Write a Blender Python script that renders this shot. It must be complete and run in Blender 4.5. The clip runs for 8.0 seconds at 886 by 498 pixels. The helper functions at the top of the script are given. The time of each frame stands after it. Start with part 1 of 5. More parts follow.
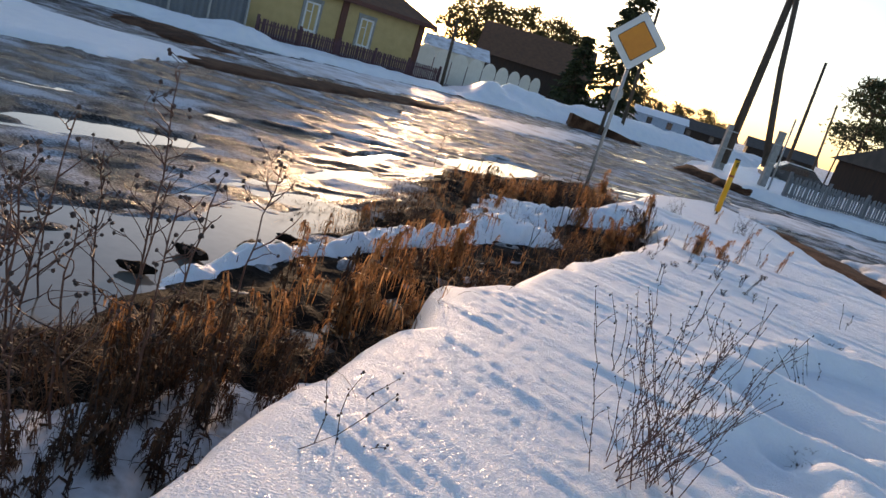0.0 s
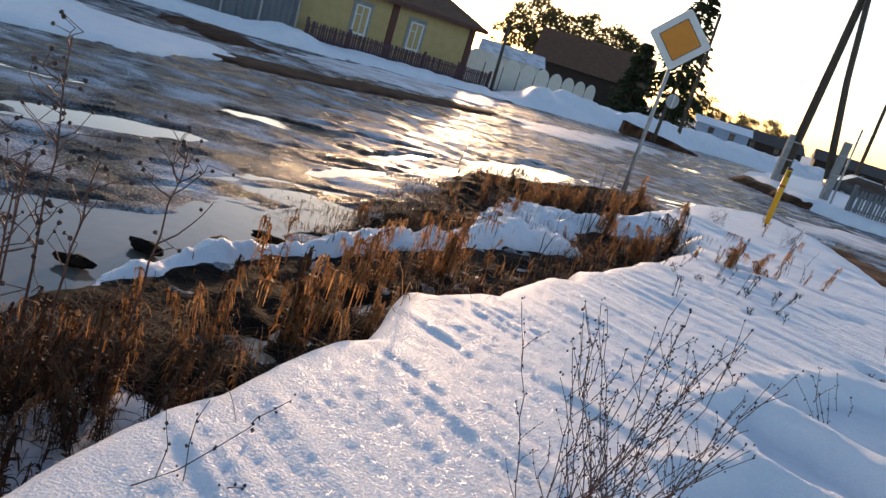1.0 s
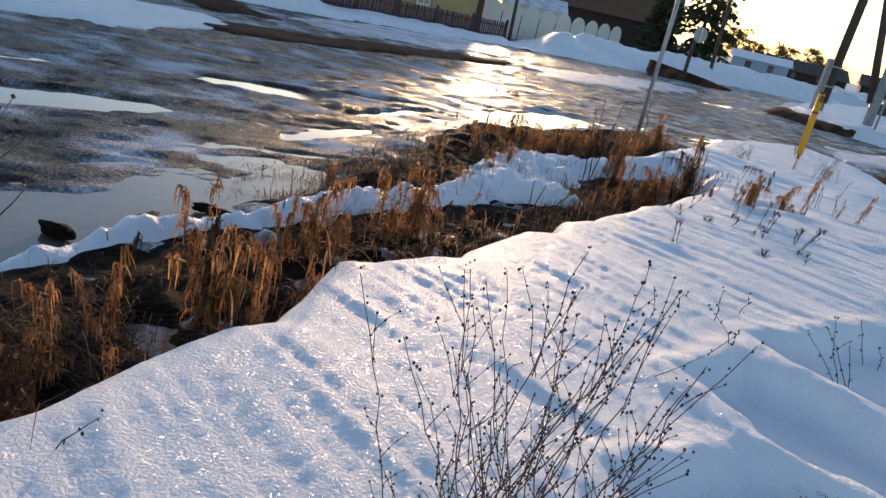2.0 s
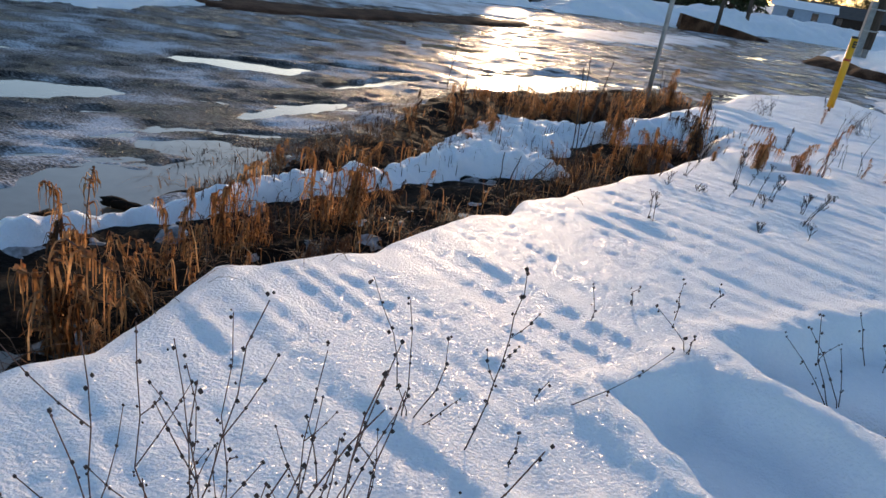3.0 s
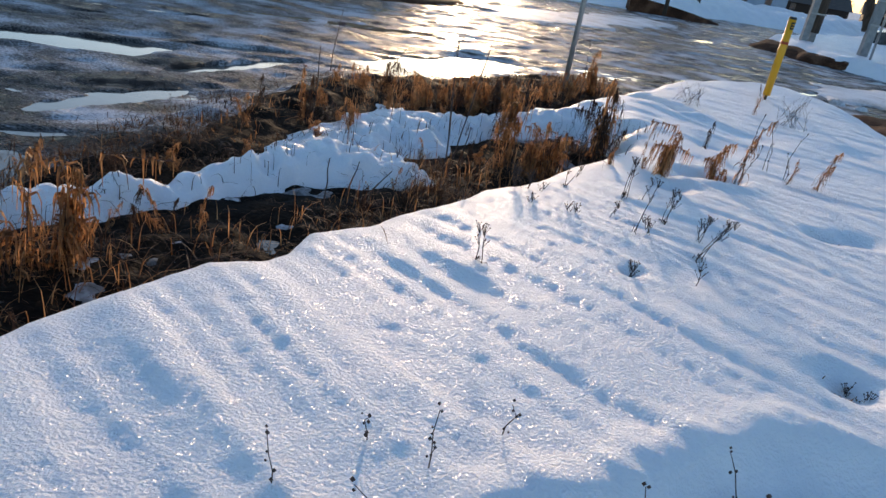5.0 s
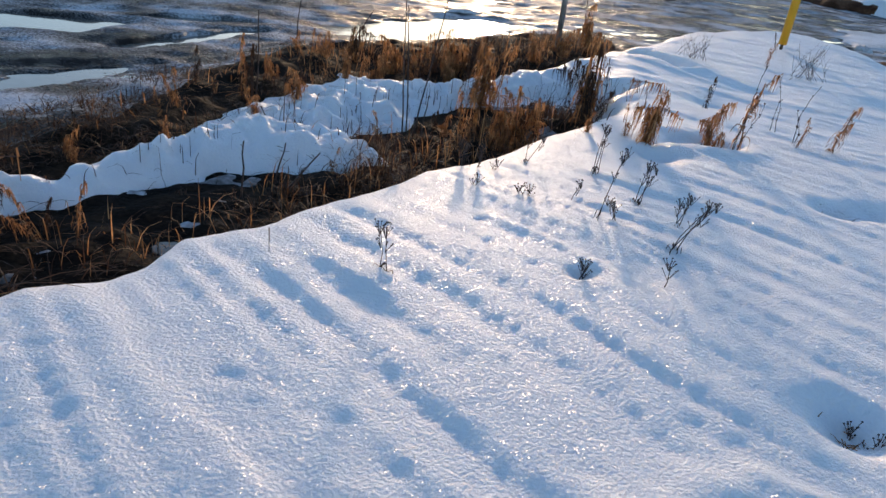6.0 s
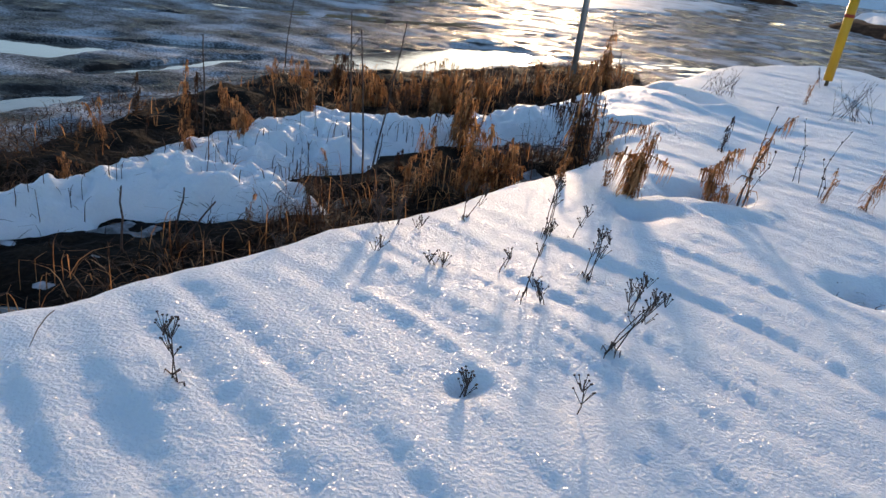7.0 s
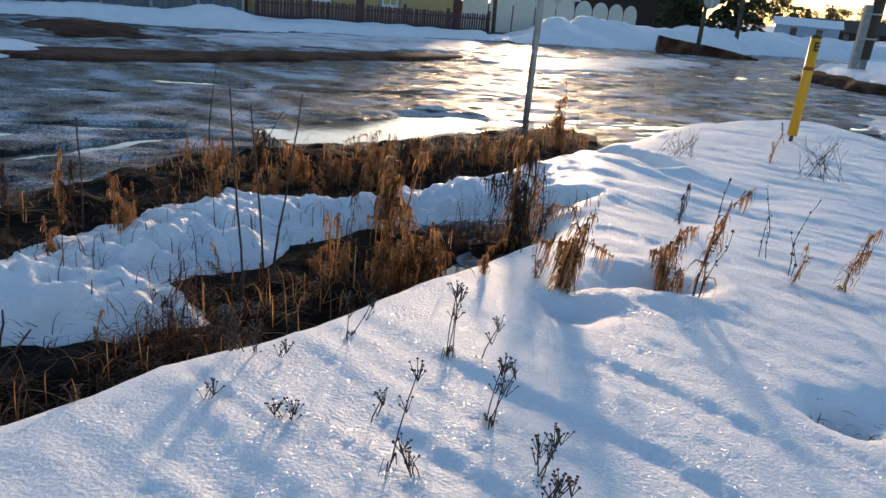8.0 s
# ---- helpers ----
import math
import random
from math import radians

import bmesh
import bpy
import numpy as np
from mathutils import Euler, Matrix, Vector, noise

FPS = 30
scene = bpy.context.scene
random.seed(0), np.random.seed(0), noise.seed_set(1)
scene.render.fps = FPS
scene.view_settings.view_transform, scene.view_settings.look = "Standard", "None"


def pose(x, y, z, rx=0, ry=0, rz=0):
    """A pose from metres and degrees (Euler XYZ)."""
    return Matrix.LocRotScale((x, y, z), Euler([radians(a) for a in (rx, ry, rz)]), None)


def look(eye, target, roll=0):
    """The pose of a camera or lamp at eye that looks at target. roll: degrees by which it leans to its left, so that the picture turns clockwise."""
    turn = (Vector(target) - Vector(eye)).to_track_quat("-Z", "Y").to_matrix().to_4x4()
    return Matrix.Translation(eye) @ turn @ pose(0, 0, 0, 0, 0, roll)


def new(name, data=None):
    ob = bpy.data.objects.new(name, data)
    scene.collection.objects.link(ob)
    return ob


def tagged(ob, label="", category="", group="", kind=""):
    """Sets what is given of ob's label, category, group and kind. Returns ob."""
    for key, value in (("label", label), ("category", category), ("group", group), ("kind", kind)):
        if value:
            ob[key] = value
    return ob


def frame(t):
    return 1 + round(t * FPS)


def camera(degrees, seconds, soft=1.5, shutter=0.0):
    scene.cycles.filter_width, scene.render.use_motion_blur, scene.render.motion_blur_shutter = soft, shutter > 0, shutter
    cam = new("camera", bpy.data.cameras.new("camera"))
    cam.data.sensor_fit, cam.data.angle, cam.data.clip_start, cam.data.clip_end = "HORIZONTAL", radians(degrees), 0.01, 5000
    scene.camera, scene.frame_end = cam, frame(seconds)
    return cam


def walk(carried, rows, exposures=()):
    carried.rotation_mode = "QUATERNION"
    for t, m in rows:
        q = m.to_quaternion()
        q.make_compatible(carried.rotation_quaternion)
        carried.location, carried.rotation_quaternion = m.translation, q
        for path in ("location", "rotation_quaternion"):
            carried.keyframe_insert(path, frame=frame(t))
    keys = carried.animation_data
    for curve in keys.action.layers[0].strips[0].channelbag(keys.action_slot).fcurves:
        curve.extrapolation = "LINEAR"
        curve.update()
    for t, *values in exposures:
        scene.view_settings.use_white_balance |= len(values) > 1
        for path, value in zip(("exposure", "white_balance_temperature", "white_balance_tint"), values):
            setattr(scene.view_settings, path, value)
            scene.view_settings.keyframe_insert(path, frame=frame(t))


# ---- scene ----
cam = camera(63.7, 8.0)
PATH = [
    (0, (0.55, 0.767, 1.817), (0.681, 2.695, 1.305), 17.1),
    (0.5, (0.746, 1.002, 1.834), (0.853, 2.924, 1.293), 16.8),
    (1, (1.039, 1.238, 1.81), (1.018, 3.164, 1.272), 17.6),
    (1.5, (1.256, 1.49, 1.774), (1.207, 3.406, 1.202), 14.5),
    (1.7, (1.347, 1.638, 1.758), (1.291, 3.541, 1.147), 14.0),
    (2.8, (1.934, 2.318, 1.782), (1.703, 4.156, 1.028), 9.3),
    (3, (2.013, 2.487, 1.765), (1.822, 4.324, 1.0), 9.5),
    (3.5, (2.181, 2.911, 1.771), (2.088, 4.736, 0.96), 10.4),
    (4, (2.356, 3.187, 1.75), (2.206, 4.998, 0.914), 10.5),
    (4.5, (2.504, 3.43, 1.752), (2.355, 5.21, 0.854), 10.5),
    (5, (2.701, 3.784, 1.726), (2.62, 5.618, 0.932), 10.5),
    (5.2, (2.767, 3.917, 1.729), (2.676, 5.749, 0.932), 9.0),
    (6.3, (3.21, 4.658, 1.606), (3.069, 6.428, 0.687), 8.0),
    (6.5, (3.31, 4.826, 1.58), (3.157, 6.59, 0.649), 10.9),
    (7, (3.533, 5.181, 1.604), (3.245, 6.978, 0.773), 7.5),
    (7.5, (3.694, 5.512, 1.594), (3.292, 7.326, 0.853), 7.3),
    (8, (3.756, 5.861, 1.585), (3.482, 7.731, 0.914), 5.3),
]
walk(cam, [(t, look(eye, target, roll)) for t, eye, target, roll in PATH], [(0.0, 0.95, 7950, 21), (1.6, 1.0, 7850, 19), (3.0, 0.97, 7200, 15), (6.5, 0.96, 6900, 13), (8.0, 0.95, 7150, 13)])

# ---- world and sun ----
SUN_AZ, SUN_EL = -4.0, 8.2          # degrees: clockwise from +y, above the horizon
world = bpy.data.worlds.new("world")
scene.world = world
world.use_nodes = True
wn, wl = world.node_tree.nodes, world.node_tree.links
sky = wn.new("ShaderNodeTexSky")
sky.sky_type = "NISHITA"
sky.sun_disc = False
sky.sun_elevation, sky.sun_rotation = radians(SUN_EL), radians(SUN_AZ)
sky.air_density, sky.dust_density, sky.ozone_density = 1.0, 0.7, 3.0
wl.new(sky.outputs[0], wn["Background"].inputs[0])
wn["Background"].inputs[1].default_value = 0.15
sun_data = bpy.data.lights.new("sun", "SUN")
sun_data.energy, sun_data.angle, sun_data.color = 1.75, radians(3.0), (1.0, 0.74, 0.50)
sun = new("sun", sun_data)
away = Vector((math.sin(radians(SUN_AZ)) * math.cos(radians(SUN_EL)), math.cos(radians(SUN_AZ)) * math.cos(radians(SUN_EL)), math.sin(radians(SUN_EL))))
sun.matrix_world = look(away * 60, (0, 0, 0))


# ---- materials ----
def material(name, stops, scale=8.0, rough=0.8, metal=0.0, bump=0.2, fine=60.0, stretch=(1, 1, 1), island=0.0, obj=0.0, sheen=0.0, rough_spread=0.15, bump_distance=0.01, through_light=0.0, lo=0.3, hi=0.7, specular=0.5, wet=False):
    """Procedural material: colours over coarse and fine noise, with bump; island/obj: brightness spread from piece to piece."""
    m = bpy.data.materials.new(name)
    m.use_nodes = True
    n, l = m.node_tree.nodes, m.node_tree.links
    b = n["Principled BSDF"]
    co = n.new("ShaderNodeTexCoord")
    mp = n.new("ShaderNodeMapping")
    mp.inputs["Scale"].default_value = stretch
    l.new(co.outputs["Object"], mp.inputs[0])
    big, small = n.new("ShaderNodeTexNoise"), n.new("ShaderNodeTexNoise")
    for node, s in ((big, scale), (small, fine)):
        node.inputs["Scale"].default_value, node.inputs["Detail"].default_value = s, 5.0
        l.new(mp.outputs[0], node.inputs["Vector"])
    mix = n.new("ShaderNodeMath")
    mix.operation = "MULTIPLY_ADD"
    l.new(small.outputs["Fac"], mix.inputs[0])
    mix.inputs[1].default_value = 0.45
    half = n.new("ShaderNodeMath")
    half.operation = "MULTIPLY_ADD"
    half.inputs[1].default_value, half.inputs[2].default_value = 0.9, -0.18
    l.new(big.outputs["Fac"], half.inputs[0])
    l.new(half.outputs[0], mix.inputs[2])
    ramp = n.new("ShaderNodeValToRGB")
    e = ramp.color_ramp.elements
    e[0].position, e[1].position = lo, hi
    e[0].color, e[1].color = (*stops[0], 1), (*stops[-1], 1)
    for i, c in enumerate(stops[1:-1]):
        x = e.new(lo + (hi - lo) * (i + 1) / (len(stops) - 1))
        x.color = (*c, 1)
    l.new(mix.outputs[0], ramp.inputs[0])
    colour = ramp.outputs[0]
    if island or obj:
        hsv = n.new("ShaderNodeHueSaturation")
        mr = n.new("ShaderNodeMapRange")
        if island:
            g = n.new("ShaderNodeNewGeometry")
            l.new(g.outputs["Random Per Island"], mr.inputs[0])
        else:
            g = n.new("ShaderNodeObjectInfo")
            l.new(g.outputs["Random"], mr.inputs[0])
        k = island or obj
        mr.inputs[3].default_value, mr.inputs[4].default_value = 1 - k, 1 + k
        l.new(mr.outputs[0], hsv.inputs["Value"])
        l.new(colour, hsv.inputs["Color"])
        colour = hsv.outputs[0]
    l.new(colour, b.inputs["Base Color"])
    rr = n.new("ShaderNodeMapRange")
    rr.inputs[3].default_value, rr.inputs[4].default_value = max(0.02, rough - rough_spread), min(1, rough + rough_spread)
    l.new((mix if wet else big).outputs[0], rr.inputs[0])
    if wet:
        rr.inputs[1].default_value, rr.inputs[2].default_value = lo, hi
    l.new(rr.outputs[0], b.inputs["Roughness"])
    b.inputs["Metallic"].default_value = metal
    b.inputs["Specular IOR Level"].default_value = specular
    if sheen:
        b.inputs["Sheen Weight"].default_value = sheen
    if bump:
        bn = n.new("ShaderNodeBump")
        bn.inputs["Strength"].default_value, bn.inputs["Distance"].default_value = bump, bump_distance
        l.new(mix.outputs[0], bn.inputs["Height"])
        l.new(bn.outputs[0], b.inputs["Normal"])
    if through_light:
        tr = n.new("ShaderNodeBsdfTranslucent")
        ms = n.new("ShaderNodeMixShader")
        ms.inputs[0].default_value = through_light
        l.new(colour, tr.inputs[0])
        l.new(b.outputs[0], ms.inputs[1])
        l.new(tr.outputs[0], ms.inputs[2])
        l.new(ms.outputs[0], n["Material Output"].inputs[0])
    return m


def snow_material():
    """Old coarse snow: soft grain, and loose ice crystals that each catch the light at their own angle."""
    m = material("snow", [(0.80, 0.83, 0.88), (0.86, 0.88, 0.91), (0.90, 0.91, 0.93)], 3.0, 0.65, bump=0.7, fine=60.0, bump_distance=0.012, rough_spread=0.15, specular=0.3)
    n, l = m.node_tree.nodes, m.node_tree.links
    b = n["Principled BSDF"]
    co, cells = n.new("ShaderNodeTexCoord"), n.new("ShaderNodeTexVoronoi")
    cells.inputs["Scale"].default_value = 400.0
    l.new(co.outputs["Object"], cells.inputs["Vector"])
    shift, grow, add, unit = (n.new("ShaderNodeVectorMath") for _ in range(4))
    shift.operation, grow.operation, add.operation, unit.operation = "SUBTRACT", "SCALE", "ADD", "NORMALIZE"
    shift.inputs[1].default_value = (0.5, 0.5, 0.5)
    grow.inputs["Scale"].default_value = 1.5
    geo = n.new("ShaderNodeNewGeometry")
    l.new(cells.outputs["Color"], shift.inputs[0])
    l.new(shift.outputs[0], grow.inputs[0])
    l.new(grow.outputs[0], add.inputs[0])
    l.new(geo.outputs["Normal"], add.inputs[1])
    l.new(add.outputs[0], unit.inputs[0])
    l.new(unit.outputs[0], b.inputs["Coat Normal"])
    b.inputs["Coat Weight"].default_value, b.inputs["Coat Roughness"].default_value = 0.12, 0.18
    grain, relief = n.new("ShaderNodeTexNoise"), n.new("ShaderNodeBump")
    grain.inputs["Scale"].default_value, grain.inputs["Detail"].default_value = 95.0, 5.0
    relief.inputs["Strength"].default_value, relief.inputs["Distance"].default_value = 0.8, 0.010
    l.new(co.outputs["Object"], grain.inputs["Vector"])
    l.new(grain.outputs["Fac"], relief.inputs["Height"])
    l.new(b.inputs["Normal"].links[0].from_socket, relief.inputs["Normal"])
    l.new(relief.outputs[0], b.inputs["Normal"])
    b.inputs["Subsurface Weight"].default_value, b.inputs["Subsurface Scale"].default_value = 0.4, 0.03
    b.inputs["Subsurface Radius"].default_value = (0.8, 0.9, 1.0)
    return m


SNOW = snow_material()
DIRTY_SNOW = material("dirty_snow", [(0.30, 0.27, 0.25), (0.62, 0.63, 0.66), (0.80, 0.82, 0.86)], 1.3, 0.6, bump=0.5, fine=22.0, bump_distance=0.02)
DITCH_ICE = material("muddy_ice", [(0.05, 0.045, 0.04), (0.22, 0.22, 0.23), (0.55, 0.58, 0.62)], 3.5, 0.5, bump=0.6, fine=25.0, bump_distance=0.02, lo=0.36, hi=0.66)
MUD = material("mud", [(0.006, 0.005, 0.004), (0.013, 0.009, 0.007), (0.034, 0.022, 0.014)], 5.0, 0.8, bump=0.8, fine=40.0, bump_distance=0.03, rough_spread=0.15, specular=0.05)
ROAD = material("wet_road_slush", [(0.012, 0.011, 0.011), (0.038, 0.036, 0.036), (0.13, 0.128, 0.132), (0.36, 0.375, 0.40), (0.60, 0.63, 0.68)], 1.6, 0.48, bump=1.0, fine=48.0, stretch=(0.8, 1.15, 1), bump_distance=0.05, rough_spread=0.35, lo=0.35, hi=0.635, specular=0.04, wet=True)
DIRT = material("bare_brown_soil", [(0.042, 0.018, 0.010), (0.080, 0.035, 0.020), (0.14, 0.070, 0.042)], 2.0, 0.9, bump=0.8, fine=18.0, bump_distance=0.05, specular=0.1, rough_spread=0.1, lo=0.36, hi=0.64)
WATER = material("melt_water", [(0.12, 0.11, 0.095), (0.18, 0.165, 0.14)], 1.5, 0.05, bump=0.10, fine=9.0, rough_spread=0.03, bump_distance=0.01)
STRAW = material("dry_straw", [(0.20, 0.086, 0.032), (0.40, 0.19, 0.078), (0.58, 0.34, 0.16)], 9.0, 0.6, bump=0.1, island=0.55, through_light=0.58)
# dead grass brown; on near ditch weeds its dark tone stands in for shade
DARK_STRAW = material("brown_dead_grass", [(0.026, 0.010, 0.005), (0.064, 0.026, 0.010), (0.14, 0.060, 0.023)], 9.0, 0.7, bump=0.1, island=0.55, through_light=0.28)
TWIG = material("dark_twig_bark", [(0.025, 0.014, 0.011), (0.06, 0.034, 0.026), (0.11, 0.06, 0.05)], 30.0, 0.7, bump=0.2, island=0.3)
RED_TWIG = material("reddish_twig_bark", [(0.09, 0.035, 0.025), (0.16, 0.07, 0.045)], 30.0, 0.6, bump=0.2, island=0.3)
YELLOW = material("yellow_plastic", [(0.76, 0.34, 0.008), (0.84, 0.40, 0.012)], 5.0, 0.42, bump=0.05)
ORANGE = material("amber_sign_film", [(0.72, 0.22, 0.010), (0.80, 0.27, 0.015)], 6.0, 0.4, bump=0.03, through_light=0.0)
WHITE = material("white_sign_film", [(0.66, 0.65, 0.63), (0.78, 0.77, 0.75)], 6.0, 0.4, bump=0.03)
BLACK = material("black_paint", [(0.012, 0.012, 0.012), (0.03, 0.03, 0.03)], 6.0, 0.5, bump=0.05)
RED = material("red_band", [(0.36, 0.03, 0.01), (0.45, 0.05, 0.015)], 6.0, 0.5, bump=0.05)
STEEL = material("galvanised_steel", [(0.30, 0.30, 0.30), (0.46, 0.46, 0.46)], 14.0, 0.5, metal=0.6, bump=0.05)
CONCRETE = material("weathered_concrete", [(0.22, 0.22, 0.22), (0.36, 0.36, 0.35)], 6.0, 0.85, bump=0.3, fine=50)
OLD_WOOD = material("weathered_pole_wood", [(0.05, 0.035, 0.025), (0.13, 0.09, 0.065)], 4.0, 0.85, bump=0.4, fine=40, stretch=(6, 6, 0.6))
PURPLE = material("faded_maroon_paint", [(0.085, 0.035, 0.045), (0.15, 0.07, 0.08)], 5.0, 0.75, bump=0.2, obj=0.25)
OCHRE = material("yellow_house_paint", [(0.48, 0.34, 0.15), (0.58, 0.42, 0.20)], 2.5, 0.8, bump=0.15)
MAROON = material("brown_trim_paint", [(0.10, 0.035, 0.025), (0.15, 0.055, 0.04)], 4.0, 0.7, bump=0.1)
ROOFING = material("brown_roof_sheet", [(0.11, 0.048, 0.024), (0.19, 0.088, 0.045)], 3.0, 0.8, bump=0.2)
BLUEGREY = material("blue_grey_metal_sheet", [(0.11, 0.125, 0.145), (0.16, 0.175, 0.195)], 2.0, 0.5, bump=0.1, obj=0.12)
CREAM = material("cream_fence_panel", [(0.66, 0.60, 0.50), (0.76, 0.70, 0.60)], 3.0, 0.6, bump=0.1)
BARN = material("dark_barn_wood", [(0.025, 0.014, 0.010), (0.055, 0.03, 0.02)], 2.0, 0.9, bump=0.3, stretch=(4, 4, 0.5))
PALEBLUE = material("pale_blue_house_paint", [(0.30, 0.37, 0.47), (0.40, 0.47, 0.56)], 2.0, 0.8, bump=0.1)
DARKROOF = material("dark_roof", [(0.05, 0.04, 0.036), (0.10, 0.08, 0.07)], 2.0, 0.8, bump=0.2)
WHITEPAINT = material("white_window_paint", [(0.70, 0.70, 0.70), (0.80, 0.80, 0.80)], 8.0, 0.5, bump=0.05)
CARPAINT = material("dark_car_paint", [(0.03, 0.035, 0.045), (0.05, 0.055, 0.07)], 3.0, 0.25, metal=0.3, bump=0.0)
RUBBER = material("black_rubber", [(0.015, 0.015, 0.015), (0.03, 0.03, 0.03)], 9.0, 0.8, bump=0.1)
BARK = material("conifer_bark", [(0.06, 0.035, 0.022), (0.13, 0.075, 0.045)], 5.0, 0.9, bump=0.6, stretch=(3, 3, 0.6))
NEEDLES = material("dark_conifer_needles", [(0.022, 0.034, 0.014), (0.05, 0.06, 0.022), (0.085, 0.075, 0.03)], 3.0, 0.7, bump=0.1, island=0.4, through_light=0.2)
PINE_NEEDLES = material("backlit_pine_needles", [(0.04, 0.045, 0.014), (0.09, 0.075, 0.025), (0.15, 0.11, 0.04)], 3.0, 0.7, bump=0.1, island=0.4, through_light=0.35)


def glass_material():
    m = bpy.data.materials.new("window_glass")
    m.use_nodes = True
    b = m.node_tree.nodes["Principled BSDF"]
    b.inputs["Base Color"].default_value = (0.02, 0.022, 0.025, 1)
    b.inputs["Roughness"].default_value = 0.05
    b.inputs["Specular IOR Level"].default_value = 0.8
    return m


GLASS = glass_material()


# ---- terrain ----
def hash2(ix, iy, seed):
    h = (ix.astype(np.int64) * 374761393 + iy.astype(np.int64) * 668265263 + seed * 974634777) & 0xFFFFFFFF
    h = ((h ^ (h >> 13)) * 1274126177) & 0xFFFFFFFF
    return ((h ^ (h >> 16)) & 0xFFFF) / 65535.0


def value_noise(x, y, seed=0):
    ix, iy = np.floor(x), np.floor(y)
    fx, fy = x - ix, y - iy
    fx, fy = fx * fx * fx * (fx * (fx * 6 - 15) + 10), fy * fy * fy * (fy * (fy * 6 - 15) + 10)
    a, b = hash2(ix, iy, seed), hash2(ix + 1, iy, seed)
    c, d = hash2(ix, iy + 1, seed), hash2(ix + 1, iy + 1, seed)
    return (a * (1 - fx) + b * fx) * (1 - fy) + (c * (1 - fx) + d * fx) * fy


def fbm(x, y, seed=0, octaves=4):
    total, amp, out = 0.0, 1.0, 0.0
    for k in range(octaves):
        out = out + amp * (value_noise(x * 2 ** k, y * 2 ** k, seed + k) - 0.5)
        total += amp
        amp *= 0.5
    return out / total * 2


def smooth(a, b, x):
    t = np.clip((x - a) / (b - a), 0, 1)
    return t * t * (3 - 2 * t)


def line_distance(x, y, pts, closed=False):
    best = np.full(np.shape(x), 1e9)
    seq = list(zip(pts, pts[1:] + pts[:1])) if closed else list(zip(pts, pts[1:]))
    for (ax, ay), (bx, by) in seq:
        dx, dy = bx - ax, by - ay
        t = np.clip(((x - ax) * dx + (y - ay) * dy) / (dx * dx + dy * dy), 0, 1)
        best = np.minimum(best, np.hypot(x - ax - t * dx, y - ay - t * dy))
    return best


def inside(x, y, pts):
    r = np.zeros(np.shape(x), bool)
    for (ax, ay), (bx, by) in zip(pts, pts[1:] + pts[:1]):
        if ay != by:
            r ^= ((ay > y) != (by > y)) & (x < (bx - ax) * (y - ay) / (by - ay) + ax)
    return r


# the lip of the snow field along the ditch, from near to far
LIP = [(-2.2, -6.0), (-0.9, -0.5), (-0.24, 1.4), (-0.02, 2.2), (0.11, 2.56), (0.23, 3.0), (0.31, 3.24), (0.43, 3.42), (0.51, 3.64), (0.57, 3.86), (0.66, 4.07), (0.80, 4.2), (0.83, 4.5), (0.85, 4.92), (1.02, 5.0), (1.24, 5.24), (1.39, 5.34), (1.44, 5.5),
       (1.60, 5.82), (1.73, 6.1), (1.9, 6.2), (1.97, 6.3), (2.0, 6.53), (2.2, 6.72), (2.48, 7.2), (2.68, 7.58), (2.86, 7.8), (3.03, 8.15), (3.19, 8.5), (3.35, 8.8), (3.56, 9.18)]
# back along the ditch side of the snow ridge
RIDGE_NEAR = [(3.78, 9.55), (3.72, 10.1), (3.46, 10.55), (3.04, 10.3), (2.56, 9.73), (2.32, 9.5), (2.34, 9.24), (2.16, 8.98), (2.1, 8.8), (2.26, 8.66), (2.43, 8.52), (2.42, 8.36), (2.29, 8.26), (2.07, 8.13), (1.79, 7.98), (1.6, 7.86), (1.37, 7.58), (1.1, 7.14),
              (0.88, 6.87), (0.6, 6.45), (0.35, 6.15), (0.0, 5.75), (-0.2, 5.4), (-0.36, 5.1), (-0.5, 4.64), (-0.61, 4.42)]
# and along its road side to the corner of the two roads
RIDGE_FAR = [(-0.82, 4.6), (-0.64, 5.08), (-0.4, 5.45), (-0.1, 5.97), (0.2, 6.5), (0.55, 7.02), (0.92, 7.42), (1.04, 7.8), (1.1, 8.2), (1.17, 8.6), (1.3, 9.1), (1.4, 9.8), (1.57, 10.33), (2.1, 10.3), (2.6, 10.85), (3.05, 11.3), (3.5, 12.0),
             (4.01, 12.9), (4.88, 14.76), (5.89, 16.24), (7, 16.87), (7.71, 16.5), (8.05, 15.16), (7.8, 13.28), (7.6, 11.54), (7.85, 9.07), (8.53, 6.22), (9.49, -5.3)]
FIELD = LIP + RIDGE_NEAR + RIDGE_FAR
ROAD_Z = 0.15

# hollows that hold melt water: x, y, half length, half width, turn
PUDDLES = [(-2.45, 8.0, 0.78, 0.36, 35), (-0.85, 5.3, 1.75, 0.44, 66), (0.06, 7.25, 0.75, 0.24, 55), (1.95, 13.7, 1.7, 0.5, 60), (-1.6, 10.75, 0.8, 0.40, 25), (-2.54, 12.46, 0.35, 0.10, 40), (-1.35, 3.9, 0.75, 0.55, 70), (-1.89, 13.53, 0.4, 0.12, 40),
           (1.31, 11.29, 0.4, 0.18, 50), (-0.42, 11.99, 0.6, 0.15, 30), (8.0, 17.8, 0.8, 0.16, -20), (0.0, 11.2, 0.9, 0.15, 66), (-0.3, 9.1, 0.65, 0.12, 67)]


